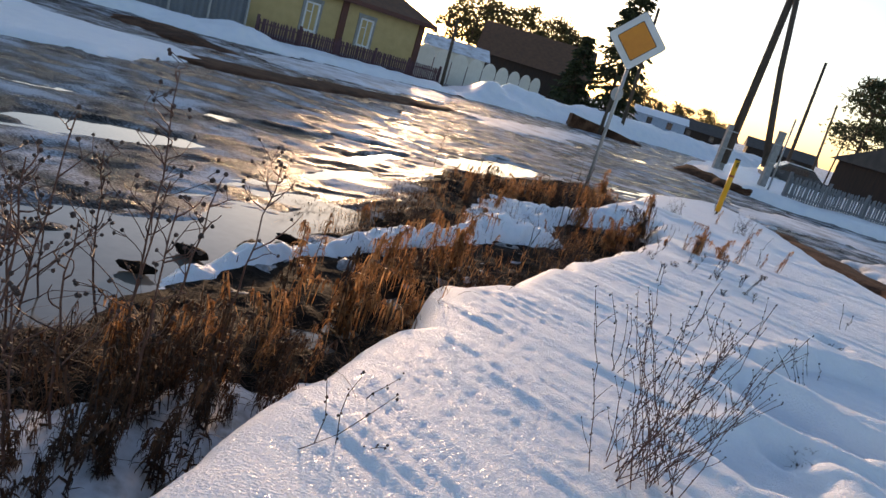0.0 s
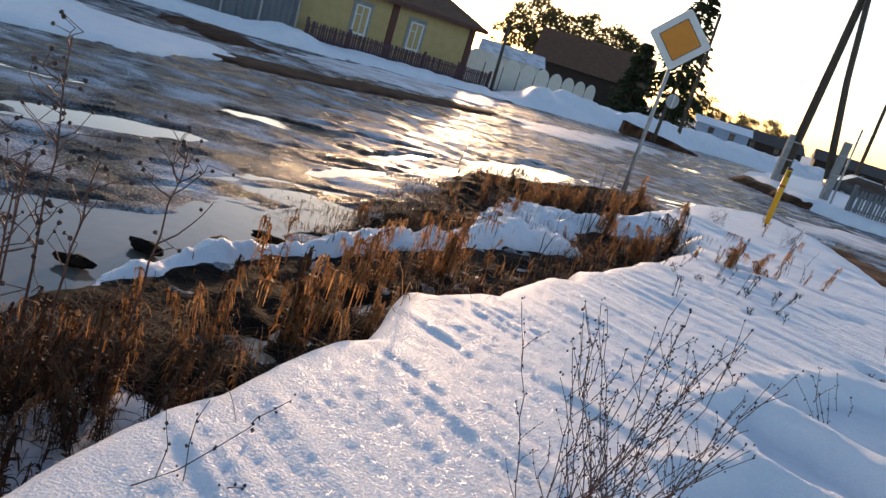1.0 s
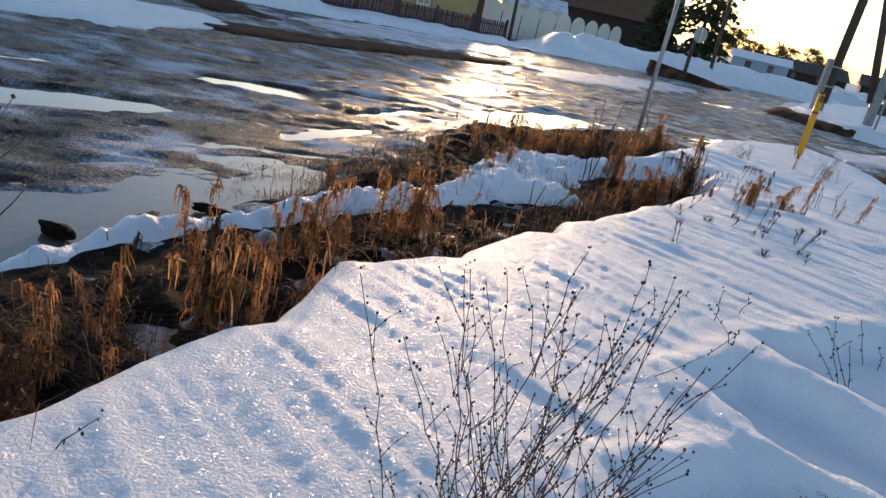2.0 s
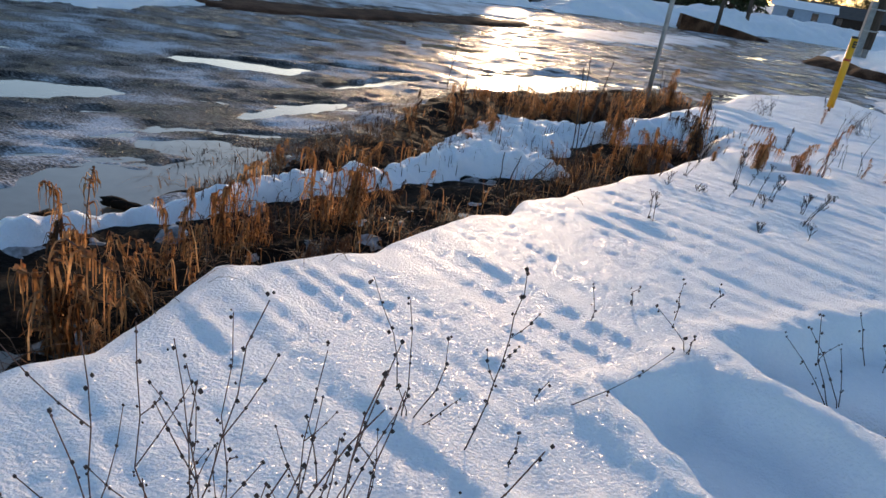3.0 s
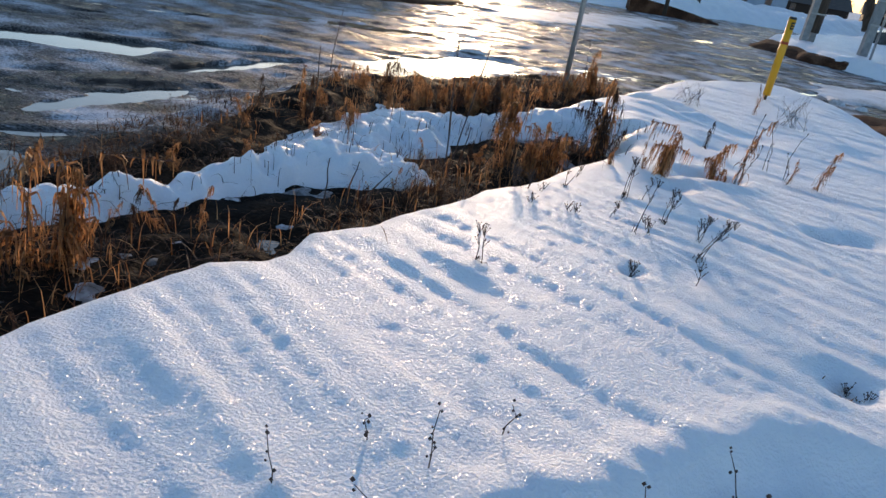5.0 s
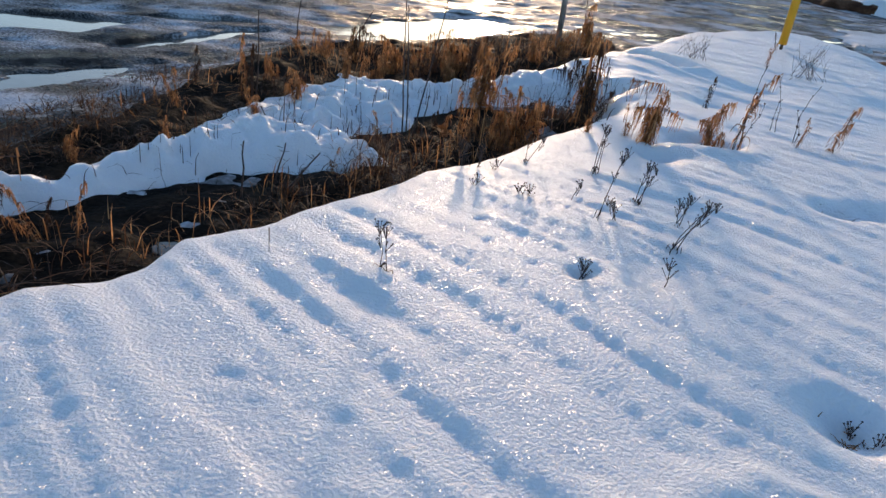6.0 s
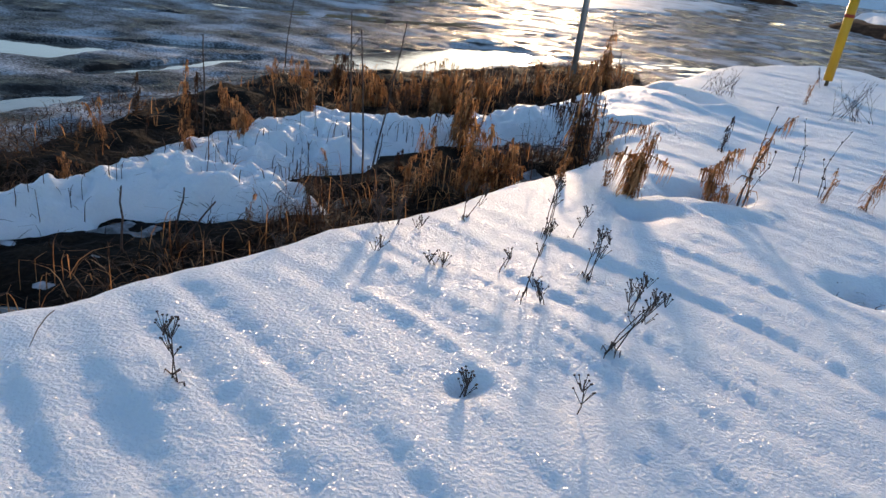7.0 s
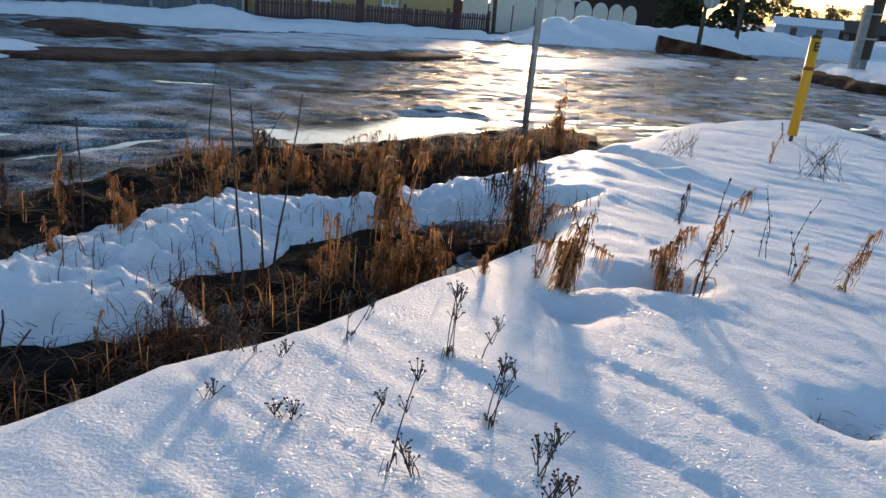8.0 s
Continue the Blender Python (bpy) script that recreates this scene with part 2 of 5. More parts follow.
def base_height(x, y):
    """Road, verge and ditch bed without the snow on top."""
    z = np.full(np.shape(x), ROAD_Z)
    # ruts and ridges of slush along the road
    c, s = math.cos(radians(35)), math.sin(radians(35))
    u, v = x * c + y * s, -x * s + y * c
    z = z + 0.024 * fbm(u * 0.55, v * 2.1, 3, 4) + 0.026 * fbm(u * 1.6, v * 5.0, 9, 3) + 0.015 * fbm(u * 5, v * 10, 10, 3) + 0.018 * fbm(u * 0.2, v * 0.7, 5, 2)
    # wheel ruts, worn along the road
    z = z - 0.016 * np.maximum(0, np.sin(v * 2.6 + 1.4 * fbm(u * 0.25, v * 0.3, 31, 2))) * smooth(-0.2, 0.5, fbm(u * 0.3, v * 0.6, 33, 2) + 0.3)
    for px, py, a, b, turn in PUDDLES:
        ct, st = math.cos(radians(turn)), math.sin(radians(turn))
        p, q = (x - px) * ct + (y - py) * st, -(x - px) * st + (y - py) * ct
        d = np.sqrt((p / a) ** 2 + (q / b) ** 2) + 0.35 * fbm(x * 2.2, y * 2.2, 12, 3)
        z = z - 0.08 * (1 - smooth(0.6, 1.3, d))
    # the ditch
    axis = [(-2.12, -1.69), (-0.57, 2.47), (0.12, 3.79), (0.84, 5.21), (1.68, 6.65), (2.25, 7.61), (2.93, 8.79), (3.23, 9.18), (3.53, 9.68)]
    ditch = 1 - smooth(0.15, 0.95, line_distance(x, y, axis))
    z = z + ditch * (-0.02 + 0.07 * fbm(x * 3, y * 3, 21, 3))
    # the grassy verge beside the road
    verge = 1 - smooth(0.1, 0.75, line_distance(x, y, [(0.55, 7.63), (0.74, 8.71), (0.88, 9.8), (1.33, 11.19), (2.48, 11.99), (3.38, 13.41)]))
    z = z + verge * (0.10 + 0.05 * fbm(x * 4, y * 4, 25, 3))
    return z


# melted-out basins in the field: outline and depth
BASINS = [([(2.87, 5.08), (3.13, 5.22), (3.44, 5.47), (3.71, 5.63), (4.19, 5.59), (4.49, 5.02), (4.02, 4.4), (3.39, 4.56), (3.01, 4.78)], 0.10),
          ([(2.4, 4.51), (2.75, 4.84), (3.15, 4.49), (3.54, 4.07), (3.02, 3.86), (2.6, 4.14)], 0.11),
          ([(3.88, 8.6), (4.15, 8.72), (4.44, 8.76), (4.57, 8.98), (4.35, 9.2), (4, 9.03)], 0.07),
          ([(3.19, 10.03), (3.87, 10.07), (4.12, 10.57), (3.54, 10.88), (2.95, 10.48)], 0.13),
          ([(3.81, 12.7), (4.16, 12.95), (4.59, 12.29), (4.83, 11.78), (4.53, 11.58), (4.2, 11.99)], 0.18),
          ([(2.07, 3.69), (2.39, 3.92), (2.79, 3.64), (2.7, 3.31), (2.22, 3.31)], 0.10)]
HOLLOWS = [(4.08, 6.04, 0.10, 0.08), (4.73, 7.93, 0.09, 0.16), (4.95, 8, 0.12, 0.07), (2.78, 6.25, 0.16, 0.015), (3.39, 6.67, 0.05, 0.035), (3.75, 6.83, 0.18, 0.025), (3.9, 8.44, 0.12, 0.06),
           (2.62, 3.84, 0.13, 0.16), (3.38, 4.77, 0.13, 0.14), (5.26, 7.62, 0.2, 0.04), (6.3, 11.2, 0.3, 0.05), (4.61, 10.37, 0.25, 0.05), (5.21, 11.18, 0.3, 0.05)]
GRAIN = -50.0       # degrees: the way the melt ripples run, clockwise from +y


def snow_thickness(x, y):
    d = line_distance(x, y, FIELD, True)
    d = np.where(inside(x, y, FIELD), d, -d)
    lip = np.clip(1 - line_distance(x, y, LIP) / 1.2, 0, 1)
    lip_way = line_distance(x, y, LIP)
    ridge = smooth(0.12, 0.4, lip_way - line_distance(x, y, RIDGE_NEAR)) * (1 - smooth(10.8, 11.8, y)) * (1 - smooth(2.7, 3.5, x - 0.2 * (y - 8)))
    d = d + 0.07 * (1 - smooth(0.3, 0.8, lip_way)) + (0.03 + 0.075 * (1 - lip) + 0.03 * ridge) * fbm(x * 2.6, y * 2.6, 41, 4) + 0.045 * ridge * fbm(x * 7.0, y * 7.0, 48, 4)
    soft = (0.04 + 0.17 * smooth(1.0, 2.6, lip_way)) * (1 - ridge) + 0.19 * ridge
    full = (0.38 + 0.03 * smooth(2.5, 6.0, y) - (0.095 + 0.035 * smooth(3.6, 5.0, x)) * smooth(6.0, 10.5, y) * smooth(2.2, 3.2, x) + 0.02 * fbm(x * 0.5, y * 0.5, 43, 2)) * (1 - ridge * (0.50 + 0.12 * smooth(8.0, 9.0, y) + 0.22 * (1 - smooth(4.4, 6.6, y))))
    full = full * (1 - 0.13 * (1 - ridge) * np.exp(-np.maximum(d, 0) / 0.3))
    h = full * (1 - np.exp(-np.maximum(d, 0) / soft)) - 0.1 * (d < 0) * np.minimum(1, -d / 0.05)
    h = h + ridge * smooth(0.02, 0.2, d) * (0.07 * fbm(x * 2.2, y * 2.2, 45, 2) + 0.035 * fbm(x * 5.5, y * 5.5, 46, 2) + 0.052 * fbm(x * 11, y * 11, 47, 3) + 0.020 * fbm(x * 24, y * 24, 49, 2)) * (0.55 + 0.45 * smooth(5, 7, y))
    body = smooth(0.02, 0.3, d)
    # long melt ripples
    c, s = math.cos(radians(GRAIN)), math.sin(radians(GRAIN))
    bend = 0.25 * fbm(x * 0.45, y * 0.45, 55, 2)
    p, q = x * c - y * s + bend, x * s + y * c
    far = smooth(7.5, 9.5, y)
    h = h + body * far * (0.010 * fbm(x * 1.3, y * 2.2, 56, 3) + 0.016 * fbm(x * 0.8 + 0.3 * y, y * 5.0 + 1.2 * x, 52, 2)) + body * (1 - 0.4 * far) * (0.003 * fbm(p * 4.0, q * 0.5, 51, 2) + 0.0115 * fbm(p * 12.0, q * 0.45, 53, 2) + 0.0065 * fbm(p * 26, q * 1.5, 57, 2) + 0.0052 * fbm(x * 24, y * 24, 58, 3) + 0.005 * fbm(x * 0.8, y * 0.8, 59, 2))
    for outline, deep in BASINS:
        a = line_distance(x, y, outline, True)
        a = np.where(inside(x, y, outline), a, -a) + 0.05 * fbm(x * 4, y * 4, 65, 3)
        h = h - deep * smooth(-0.02, 0.16, a) + 0.02 * np.exp(-((a + 0.06) / 0.08) ** 2)
    for px, py, r, deep in HOLLOWS:
        h = h - deep * np.exp(-((x - px) ** 2 + (y - py) ** 2) / (r * r))
    return np.where(d > 0.02, np.maximum(h, 0.01 * (d > 0.1)), h)


def snow_top(x, y, h):
    """Height of the snow's surface: free of the ruts below where the snow is thick."""
    k = smooth(0.0, 0.15, h)
    return base_height(x, y) * (1 - k) + ROAD_Z * k + h


def ground_height(x, y):
    x, y = np.asarray(x, float), np.asarray(y, float)
    h = snow_thickness(x, y)
    return np.maximum(base_height(x, y), snow_top(x, y, h))


def height_at(x, y):
    return float(ground_height(np.array([x]), np.array([y]))[0])


def grid_mesh(name, xs, ys, height):
    """A height field over the given coordinates, without the cells that height() marks as empty."""
    nx, ny = len(xs), len(ys)
    gx, gy = np.meshgrid(xs, ys)
    gz, ok = height(gx, gy)
    co = np.stack([gx, gy, gz], -1).reshape(-1, 3)
    idx = np.arange(nx * ny).reshape(ny, nx)
    quads = np.stack([idx[:-1, :-1], idx[:-1, 1:], idx[1:, 1:], idx[1:, :-1]], -1).reshape(-1, 4)
    if ok is not None:
        quads = quads[ok.reshape(-1)[quads].any(1)]
        used = np.unique(quads)
        remap = np.zeros(nx * ny, int)
        remap[used] = np.arange(len(used))
        co, quads = co[used], remap[quads]
    me = bpy.data.meshes.new(name)
    me.from_pydata(co.tolist(), [], quads.tolist())
    me.polygons.foreach_set("use_smooth", np.ones(len(me.polygons), bool))
    return me


def structure(name, me, mat, label, category):
    ob = new(name, me)
    me.materials.append(mat)
    return tagged(ob, label, category, kind="structure")


def spaced(knots):
    """Coordinates from (start, step) pairs; the last pair's start is the end."""
    out = []
    for (a, step), (b, _) in zip(knots, knots[1:]):
        out += list(np.arange(a, b - step * 0.5, step))
    return np.array(out + [knots[-1][0]])


def sheet_mesh(name, xs, ys, height):
    gx, gy = np.meshgrid(xs, ys)
    gz = height(gx, gy)
    idx = np.arange(gx.size).reshape(gx.shape)
    quads = np.stack([idx[:-1, :-1], idx[:-1, 1:], idx[1:, 1:], idx[1:, :-1]], -1).reshape(-1, 4)
    me = bpy.data.meshes.new(name)
    me.from_pydata(np.stack([gx, gy, gz], -1).reshape(-1, 3).tolist(), [], quads.tolist())
    me.polygons.foreach_set("use_smooth", np.ones(len(me.polygons), bool))
    return me


structure("road", sheet_mesh("road", spaced([(-18, 0.12), (-6, 0.045), (4.5, 0.07), (12, 0.2), (32, 1)]), spaced([(-3, 0.1), (2, 0.04), (14, 0.06), (24, 0.14), (46, 1)]), base_height), ROAD, "wet rutted road covered in slush, ice and melt water", "road")
structure("water", sheet_mesh("water", spaced([(-18, 1), (32, 1)]), spaced([(-3, 1), (46, 1)]), lambda x, y: x * 0 + ROAD_Z - 0.026), WATER, "melt water standing in the ruts of the road", "water")


def snow_height(x, y):
    h = snow_thickness(x, y)
    return snow_top(x, y, h), h > -0.06


SNOW_X, SNOW_Y = spaced([(-4.0, 0.1), (-1.4, 0.022), (6.4, 0.035), (9.6, 1)]), spaced([(-6.0, 0.12), (0.6, 0.022), (10.5, 0.03), (17.4, 1)])
structure("snow_field", grid_mesh("snow_field", SNOW_X, SNOW_Y, snow_height), SNOW, "thick melting snow field with wind ripples beside the ditch", "snow")


DITCH = [(-2.85, -5.7), (-1.93, -5.69), (-0.63, -0.18), (0.07, 1.82), (0.52, 3.13), (1, 4.16), (1.04, 4.73), (1.6, 5.3), (2.16, 6.26), (2.73, 7.22), (3.41, 8.19), (3.76, 9.08), (4.01, 9.67), (3.73, 10.27), (2.65, 9.93), (2.07, 9.19), (1.49, 8.02), (0.72, 6.85), (-0.02, 5.99), (-0.53, 5.03), (-0.92, 4.17), (-1.22, 3.23), (-1.75, 1.31), (-2.67, -1.7)]
VERGE_SOIL = [(-0.17, 6.33), (0.25, 6.96), (0.63, 7.93), (0.68, 9.01), (0.78, 10.2), (1.12, 11.39), (2, 12.5), (2.79, 13.62), (3.68, 14.86), (4.48, 14.45), (4.16, 12.8), (3.75, 11.58), (3.05, 10.48), (1.88, 9.99), (1.87, 8.6), (1.29, 7.43), (0.44, 6.56)]


def soil_height(outline, seed, lift):
    def height(x, y):
        d = line_distance(x, y, outline, True)
        d = np.where(inside(x, y, outline), d, -d) + 0.12 * fbm(x * 3, y * 3, seed, 4)
        return base_height(x, y) + lift * smooth(-0.05, 0.1, d) - 0.05 * (1 - smooth(-0.1, 0.0, d)) + 0.03 * fbm(x * 6, y * 6, seed + 3, 3) * smooth(0, 0.1, d), d > -0.08
    return height


structure("ditch_bed", grid_mesh("ditch_bed", np.linspace(-3.4, 3.8, 180), np.linspace(-3, 10.2, 330), soil_height(DITCH, 61, 0.03)), MUD, "wet black mud on the floor of the ditch", "ditch")
structure("verge_soil", grid_mesh("verge_soil", np.linspace(-0.8, 4.2, 120), np.linspace(6.0, 15.0, 220), soil_height(VERGE_SOIL, 63, 0.02)), MUD, "dark wet soil along the verge of the road", "soil")


def ditch_snow_height(x, y):
    d = line_distance(x, y, DITCH, True)
    d = np.where(inside(x, y, DITCH), d, -d)
    near = 1 - smooth(3.2, 4.8, y)
    h = 0.12 * fbm(x * 4.2, y * 4.2, 67, 5) - 0.052 - 0.05 * near
    return base_height(x, y) + 0.03 + np.minimum(h, 0.02 + 0.2 * np.maximum(0, h - 0.02)) - 0.2 * (1 - smooth(0.0, 0.12, d)), (h > -0.04) & (d > -0.05)


structure("ditch_snow", grid_mesh("ditch_snow", np.linspace(-3.4, 3.8, 220), np.linspace(-3, 10.2, 400), ditch_snow_height), DITCH_ICE, "thin remains of dirty snow and ice in the ditch", "snow")


def far_height(x, y):
    hole = (x > -14) & (x < 28) & (y > -2.5) & (y < 42)
    z = 0.13 + 0.10 * fbm(x * 0.06, y * 0.06, 71, 3) + 0.05 * fbm(x * 0.4, y * 0.4, 73, 3)
    return np.where(hole, -0.6, z), None


structure("ground", grid_mesh("ground", np.linspace(-900, 900, 500), np.linspace(-400, 1600, 560), far_height), DIRTY_SNOW, "snow-covered ground reaching to the horizon", "ground")


def snow_patch(name, outline, h, w, mat, label, category, seed, step=0.16, lump=0.25, kind="structure"):
    """A lumpy layer with a sloping rim on the ground inside an outline."""
    xs0, xs1 = min(p[0] for p in outline) - 0.4, max(p[0] for p in outline) + 0.4
    ys0, ys1 = min(p[1] for p in outline) - 0.4, max(p[1] for p in outline) + 0.4

    def height(x, y):
        d = line_distance(x, y, outline, True)
        d = np.where(inside(x, y, outline), d, -d) + 0.75 * w * fbm(x * 0.8 / w, y * 0.8 / w, seed, 5)
        t = h * smooth(-0.05 * w, w, d) * (1 + lump * 2 * fbm(x * 0.7, y * 0.7, seed + 5, 3)) + 0.10 * h * fbm(x * 2.5, y * 2.5, seed + 9, 3) * smooth(0, w * 0.5, d)
        return ROAD_Z - 0.035 + t + np.where(d > 0, 0.05 * smooth(0, 0.1, d), -0.15), d > -0.1

    nx, ny = max(8, int((xs1 - xs0) / step)), max(8, int((ys1 - ys0) / step))
    return structure(name, grid_mesh(name, np.linspace(xs0, xs1, nx), np.linspace(ys0, ys1, ny), height), mat, label, category)


snow_patch("snow_patch_west", [(-17.59, 7.02), (-6.56, 11.47), (-4.89, 12.63), (-4.12, 16.32), (-5.32, 17.32), (-6.82, 16.92), (-17.82, 19.72)], 0.10, 0.7, SNOW, "flat patch of old snow beside the road", "snow", 101)
snow_patch("snow_bank_fence", [(-18, 19.5), (-9, 24.0), (-5, 26.3), (-2.5, 29.2), (0.8, 33.0), (1.4, 35.9), (-7.2, 30.0), (-11, 26.9), (-18, 22.2)], 0.24, 0.9, SNOW, "ploughed snow bank along a picket fence", "snow bank", 111)
snow_patch("snow_heap_gate", [(-8.9, 23.3), (-5.8, 24.9), (-4.6, 27), (-6.5, 28.6), (-10.2, 26.8)], 0.42, 1.3, SNOW, "heap of shovelled snow in front of a metal gate", "snow heap", 121)
snow_patch("snow_bank_east", [(1.2, 33.4), (3.5, 34.8), (6.6, 37.0), (9.5, 39.3), (12.5, 43), (20, 51), (36, 66), (32, 72), (18, 60), (9, 52), (3, 45), (0.6, 38)], 0.78, 2.4, SNOW, "large ploughed snow bank along the street", "snow bank", 131, 0.25)
snow_patch("snow_ground_east", [(11.5, 26.5), (12.8, 24.5), (16, 24.0), (40, 26), (60, 60), (28, 58), (15, 39), (12.2, 33.5), (11.2, 29)], 0.34, 0.6, SNOW, "snow-covered plot around the poles and fence", "snow", 141, 0.3, 0.1)
snow_patch("dirt_pole", [(10.2, 28.2), (10.8, 26.4), (12.2, 25.4), (13.2, 25.2), (12.2, 27.0), (11.5, 30.0), (10.6, 29.6)], 0.22, 0.6, DIRT, "brown soil heap at the foot of an electricity pole", "soil", 151, 0.12)
snow_patch("dirt_verge", [(-5.6, 15.33), (-4, 15.43), (-2.06, 17.79), (1.29, 23.56), (1, 24.55), (-1.08, 22.26), (-3.23, 18.88), (-5.02, 16.92)], 0.06, 0.4, DIRT, "strip of bare brown soil along the road", "soil", 161, 0.12)
snow_patch("dirt_mound", [(-8.8, 20.6), (-6.2, 19.1), (-4.9, 20.6), (-6.4, 22.3), (-8.8, 22.3)], 0.12, 0.8, DIRT, "bare brown soil thawed out of the snow", "soil", 171, 0.12)
snow_patch("dirt_corner", [(8.01, 15.79), (7.64, 12.86), (7.78, 10.45), (8.66, 9.66), (9.03, 12.57), (8.81, 15.79)], 0.10, 0.4, DIRT, "bare brown soil between snow and road", "soil", 181, 0.08)
snow_patch("snow_patch_corner", [(9.01, 11.66), (10.48, 10.46), (14, 11.56), (14.58, 14.32), (11.11, 15.79), (9.39, 15.06)], 0.16, 0.5, DIRTY_SNOW, "patch of dirty snow at the road corner", "snow", 191, 0.12)
snow_patch("packed_snow_east", [(8.4, 17.6), (12, 18), (24, 20), (31, 22), (31, 24), (14, 22.6), (9.2, 20.6)], 0.03, 0.9, DIRTY_SNOW, "packed dirty snow between wheel tracks", "snow", 201, 0.12)
snow_patch("packed_snow_north", [(2.2, 22), (5, 24.5), (8.8, 32), (7.4, 33), (4.5, 29), (1.4, 24.6)], 0.03, 0.9, DIRTY_SNOW, "packed dirty snow between wheel tracks", "snow", 205, 0.12)
# the skirt borrows the dirty snow colour to stand in for the weeds' shade
snow_patch("lip_skirt", [(-0.75, 2.9), (-0.5, 3.3), (-0.15, 3.85), (0.15, 3.75), (0.42, 4.1), (0.5, 3.9), (0.34, 3.4), (0.16, 2.9), (0.02, 2.4), (-0.12, 1.8), (-0.95, 1.7), (-0.85, 2.5)], 0.05, 0.30, DIRTY_SNOW, "low skirt of snow sliding into the ditch, coloured darker for shade", "snow", 231, 0.03)
snow_patch("snow_strip", [(-5.2, 21.2), (-3.2, 20.9), (0.4, 25.6), (1.5, 28.5), (0.6, 32), (-2.8, 28.2), (-5, 25.4)], 0.05, 0.9, DIRTY_SNOW, "strip of dirty icy snow between road and snow bank", "snow", 221, 0.12)


# ---- building tools ----
class Geo:
    """Collects vertices and faces of one mesh."""

    def __init__(self):
        self.v, self.f = [], []

    def box(self, cx, cy, cz, sx, sy, sz, m=None, taper=1.0):
        k = len(self.v)
        for dz in (-0.5, 0.5):
            g = taper if dz > 0 else 1.0
            for dx, dy in ((-0.5, -0.5), (0.5, -0.5), (0.5, 0.5), (-0.5, 0.5)):
                p = Vector((cx + dx * sx * g, cy + dy * sy * g, cz + dz * sz))
                self.v.append(tuple(m @ p) if m else tuple(p))
        for q in ((3, 2, 1, 0), (4, 5, 6, 7), (0, 1, 5, 4), (1, 2, 6, 5), (2, 3, 7, 6), (3, 0, 4, 7)):
            self.f.append(tuple(k + i for i in q))
        return self

    def tube(self, pts, r0, r1, sides=4, cap=True):
        k, n = len(self.v), len(pts)
        for i, p in enumerate(pts):
            p = Vector(p)
            d = Vector(pts[min(i + 1, n - 1)]) - Vector(pts[max(i - 1, 0)])
            d = d.normalized() if d.length > 1e-9 else Vector((0, 0, 1))
            a = d.cross(Vector((0.31, 0.87, 0.11)) if abs(d.z) > 0.6 else Vector((0, 0, 1))).normalized()
            b = d.cross(a)
            r = r0 + (r1 - r0) * i / max(1, n - 1)
            for j in range(sides):
                t = 2 * math.pi * j / sides
                self.v.append(tuple(p + a * (r * math.cos(t)) + b * (r * math.sin(t))))
        for i in range(n - 1):
            for j in range(sides):
                j2 = (j + 1) % sides
                self.f.append((k + i * sides + j, k + i * sides + j2, k + (i + 1) * sides + j2, k + (i + 1) * sides + j))
        if cap:
            self.f.append(tuple(k + j for j in reversed(range(sides))))
            self.f.append(tuple(k + (n - 1) * sides + j for j in range(sides)))
        return self

    def ribbon(self, pts, w0, w1, side):
        k, n = len(self.v), len(pts)
        side = Vector(side)
        for i, p in enumerate(pts):
            t = i / max(1, n - 1)
            w = (w0 + (w1 - w0) * t) * 0.5
            self.v.append(tuple(Vector(p) - side * w))
            self.v.append(tuple(Vector(p) + side * w))
        for i in range(n - 1):
            self.f.append((k + 2 * i, k + 2 * i + 1, k + 2 * i + 3, k + 2 * i + 2))
        return self

    def bud(self, p, r, stretch=1.3):
        k = len(self.v)
        x, y, z = p
        for q in ((0, 0, -stretch), (1, 0, 0), (0, 1, 0), (-1, 0, 0), (0, -1, 0), (0, 0, stretch)):
            self.v.append((x + q[0] * r, y + q[1] * r, z + q[2] * r))
        for a, b in ((1, 2), (2, 3), (3, 4), (4, 1)):
            self.f.append((k, k + b, k + a))
            self.f.append((k + 5, k + a, k + b))
        return self

    def ball(self, p, r, squash=1.0, rough=0.0, rnd=None, rings=5, seg=8):
        k = len(self.v)
        for i in range(rings + 1):
            t = math.pi * i / rings
            for j in range(seg):
                u = 2 * math.pi * j / seg
                g = r * (1 + (rnd.uniform(-rough, rough) if rnd else 0))
                self.v.append((p[0] + g * math.sin(t) * math.cos(u), p[1] + g * math.sin(t) * math.sin(u), p[2] + g * squash * math.cos(t)))
        for i in range(rings):
            for j in range(seg):
                j2 = (j + 1) % seg
                self.f.append((k + i * seg + j, k + (i + 1) * seg + j, k + (i + 1) * seg + j2, k + i * seg + j2))
        return self

    def prism(self, outline, depth, m=None):
        """An outline in x and z, pushed back along y by depth."""
        k, n = len(self.v), len(outline)
        for y in (0, depth):
            for x, z in outline:
                p = Vector((x, y, z))
                self.v.append(tuple(m @ p) if m else tuple(p))
        self.f.append(tuple(k + i for i in range(n)))
        self.f.append(tuple(k + n + i for i in reversed(range(n))))
        for i in range(n):
            j = (i + 1) % n
            self.f.append((k + i, k + n + i, k + n + j, k + j))
        return self

    def quad(self, a, b, c, d):
        k = len(self.v)
        self.v += [tuple(a), tuple(b), tuple(c), tuple(d)]
        self.f.append((k, k + 1, k + 2, k + 3))
        return self

    def mesh(self, name, mat, smooth_faces=False):
        me = bpy.data.meshes.new(name)
        me.from_pydata(self.v, [], self.f)
        me.materials.append(mat)
        bm = bmesh.new()
        bm.from_mesh(me)
        bmesh.ops.recalc_face_normals(bm, faces=bm.faces[:])
        bm.to_mesh(me)
        bm.free()
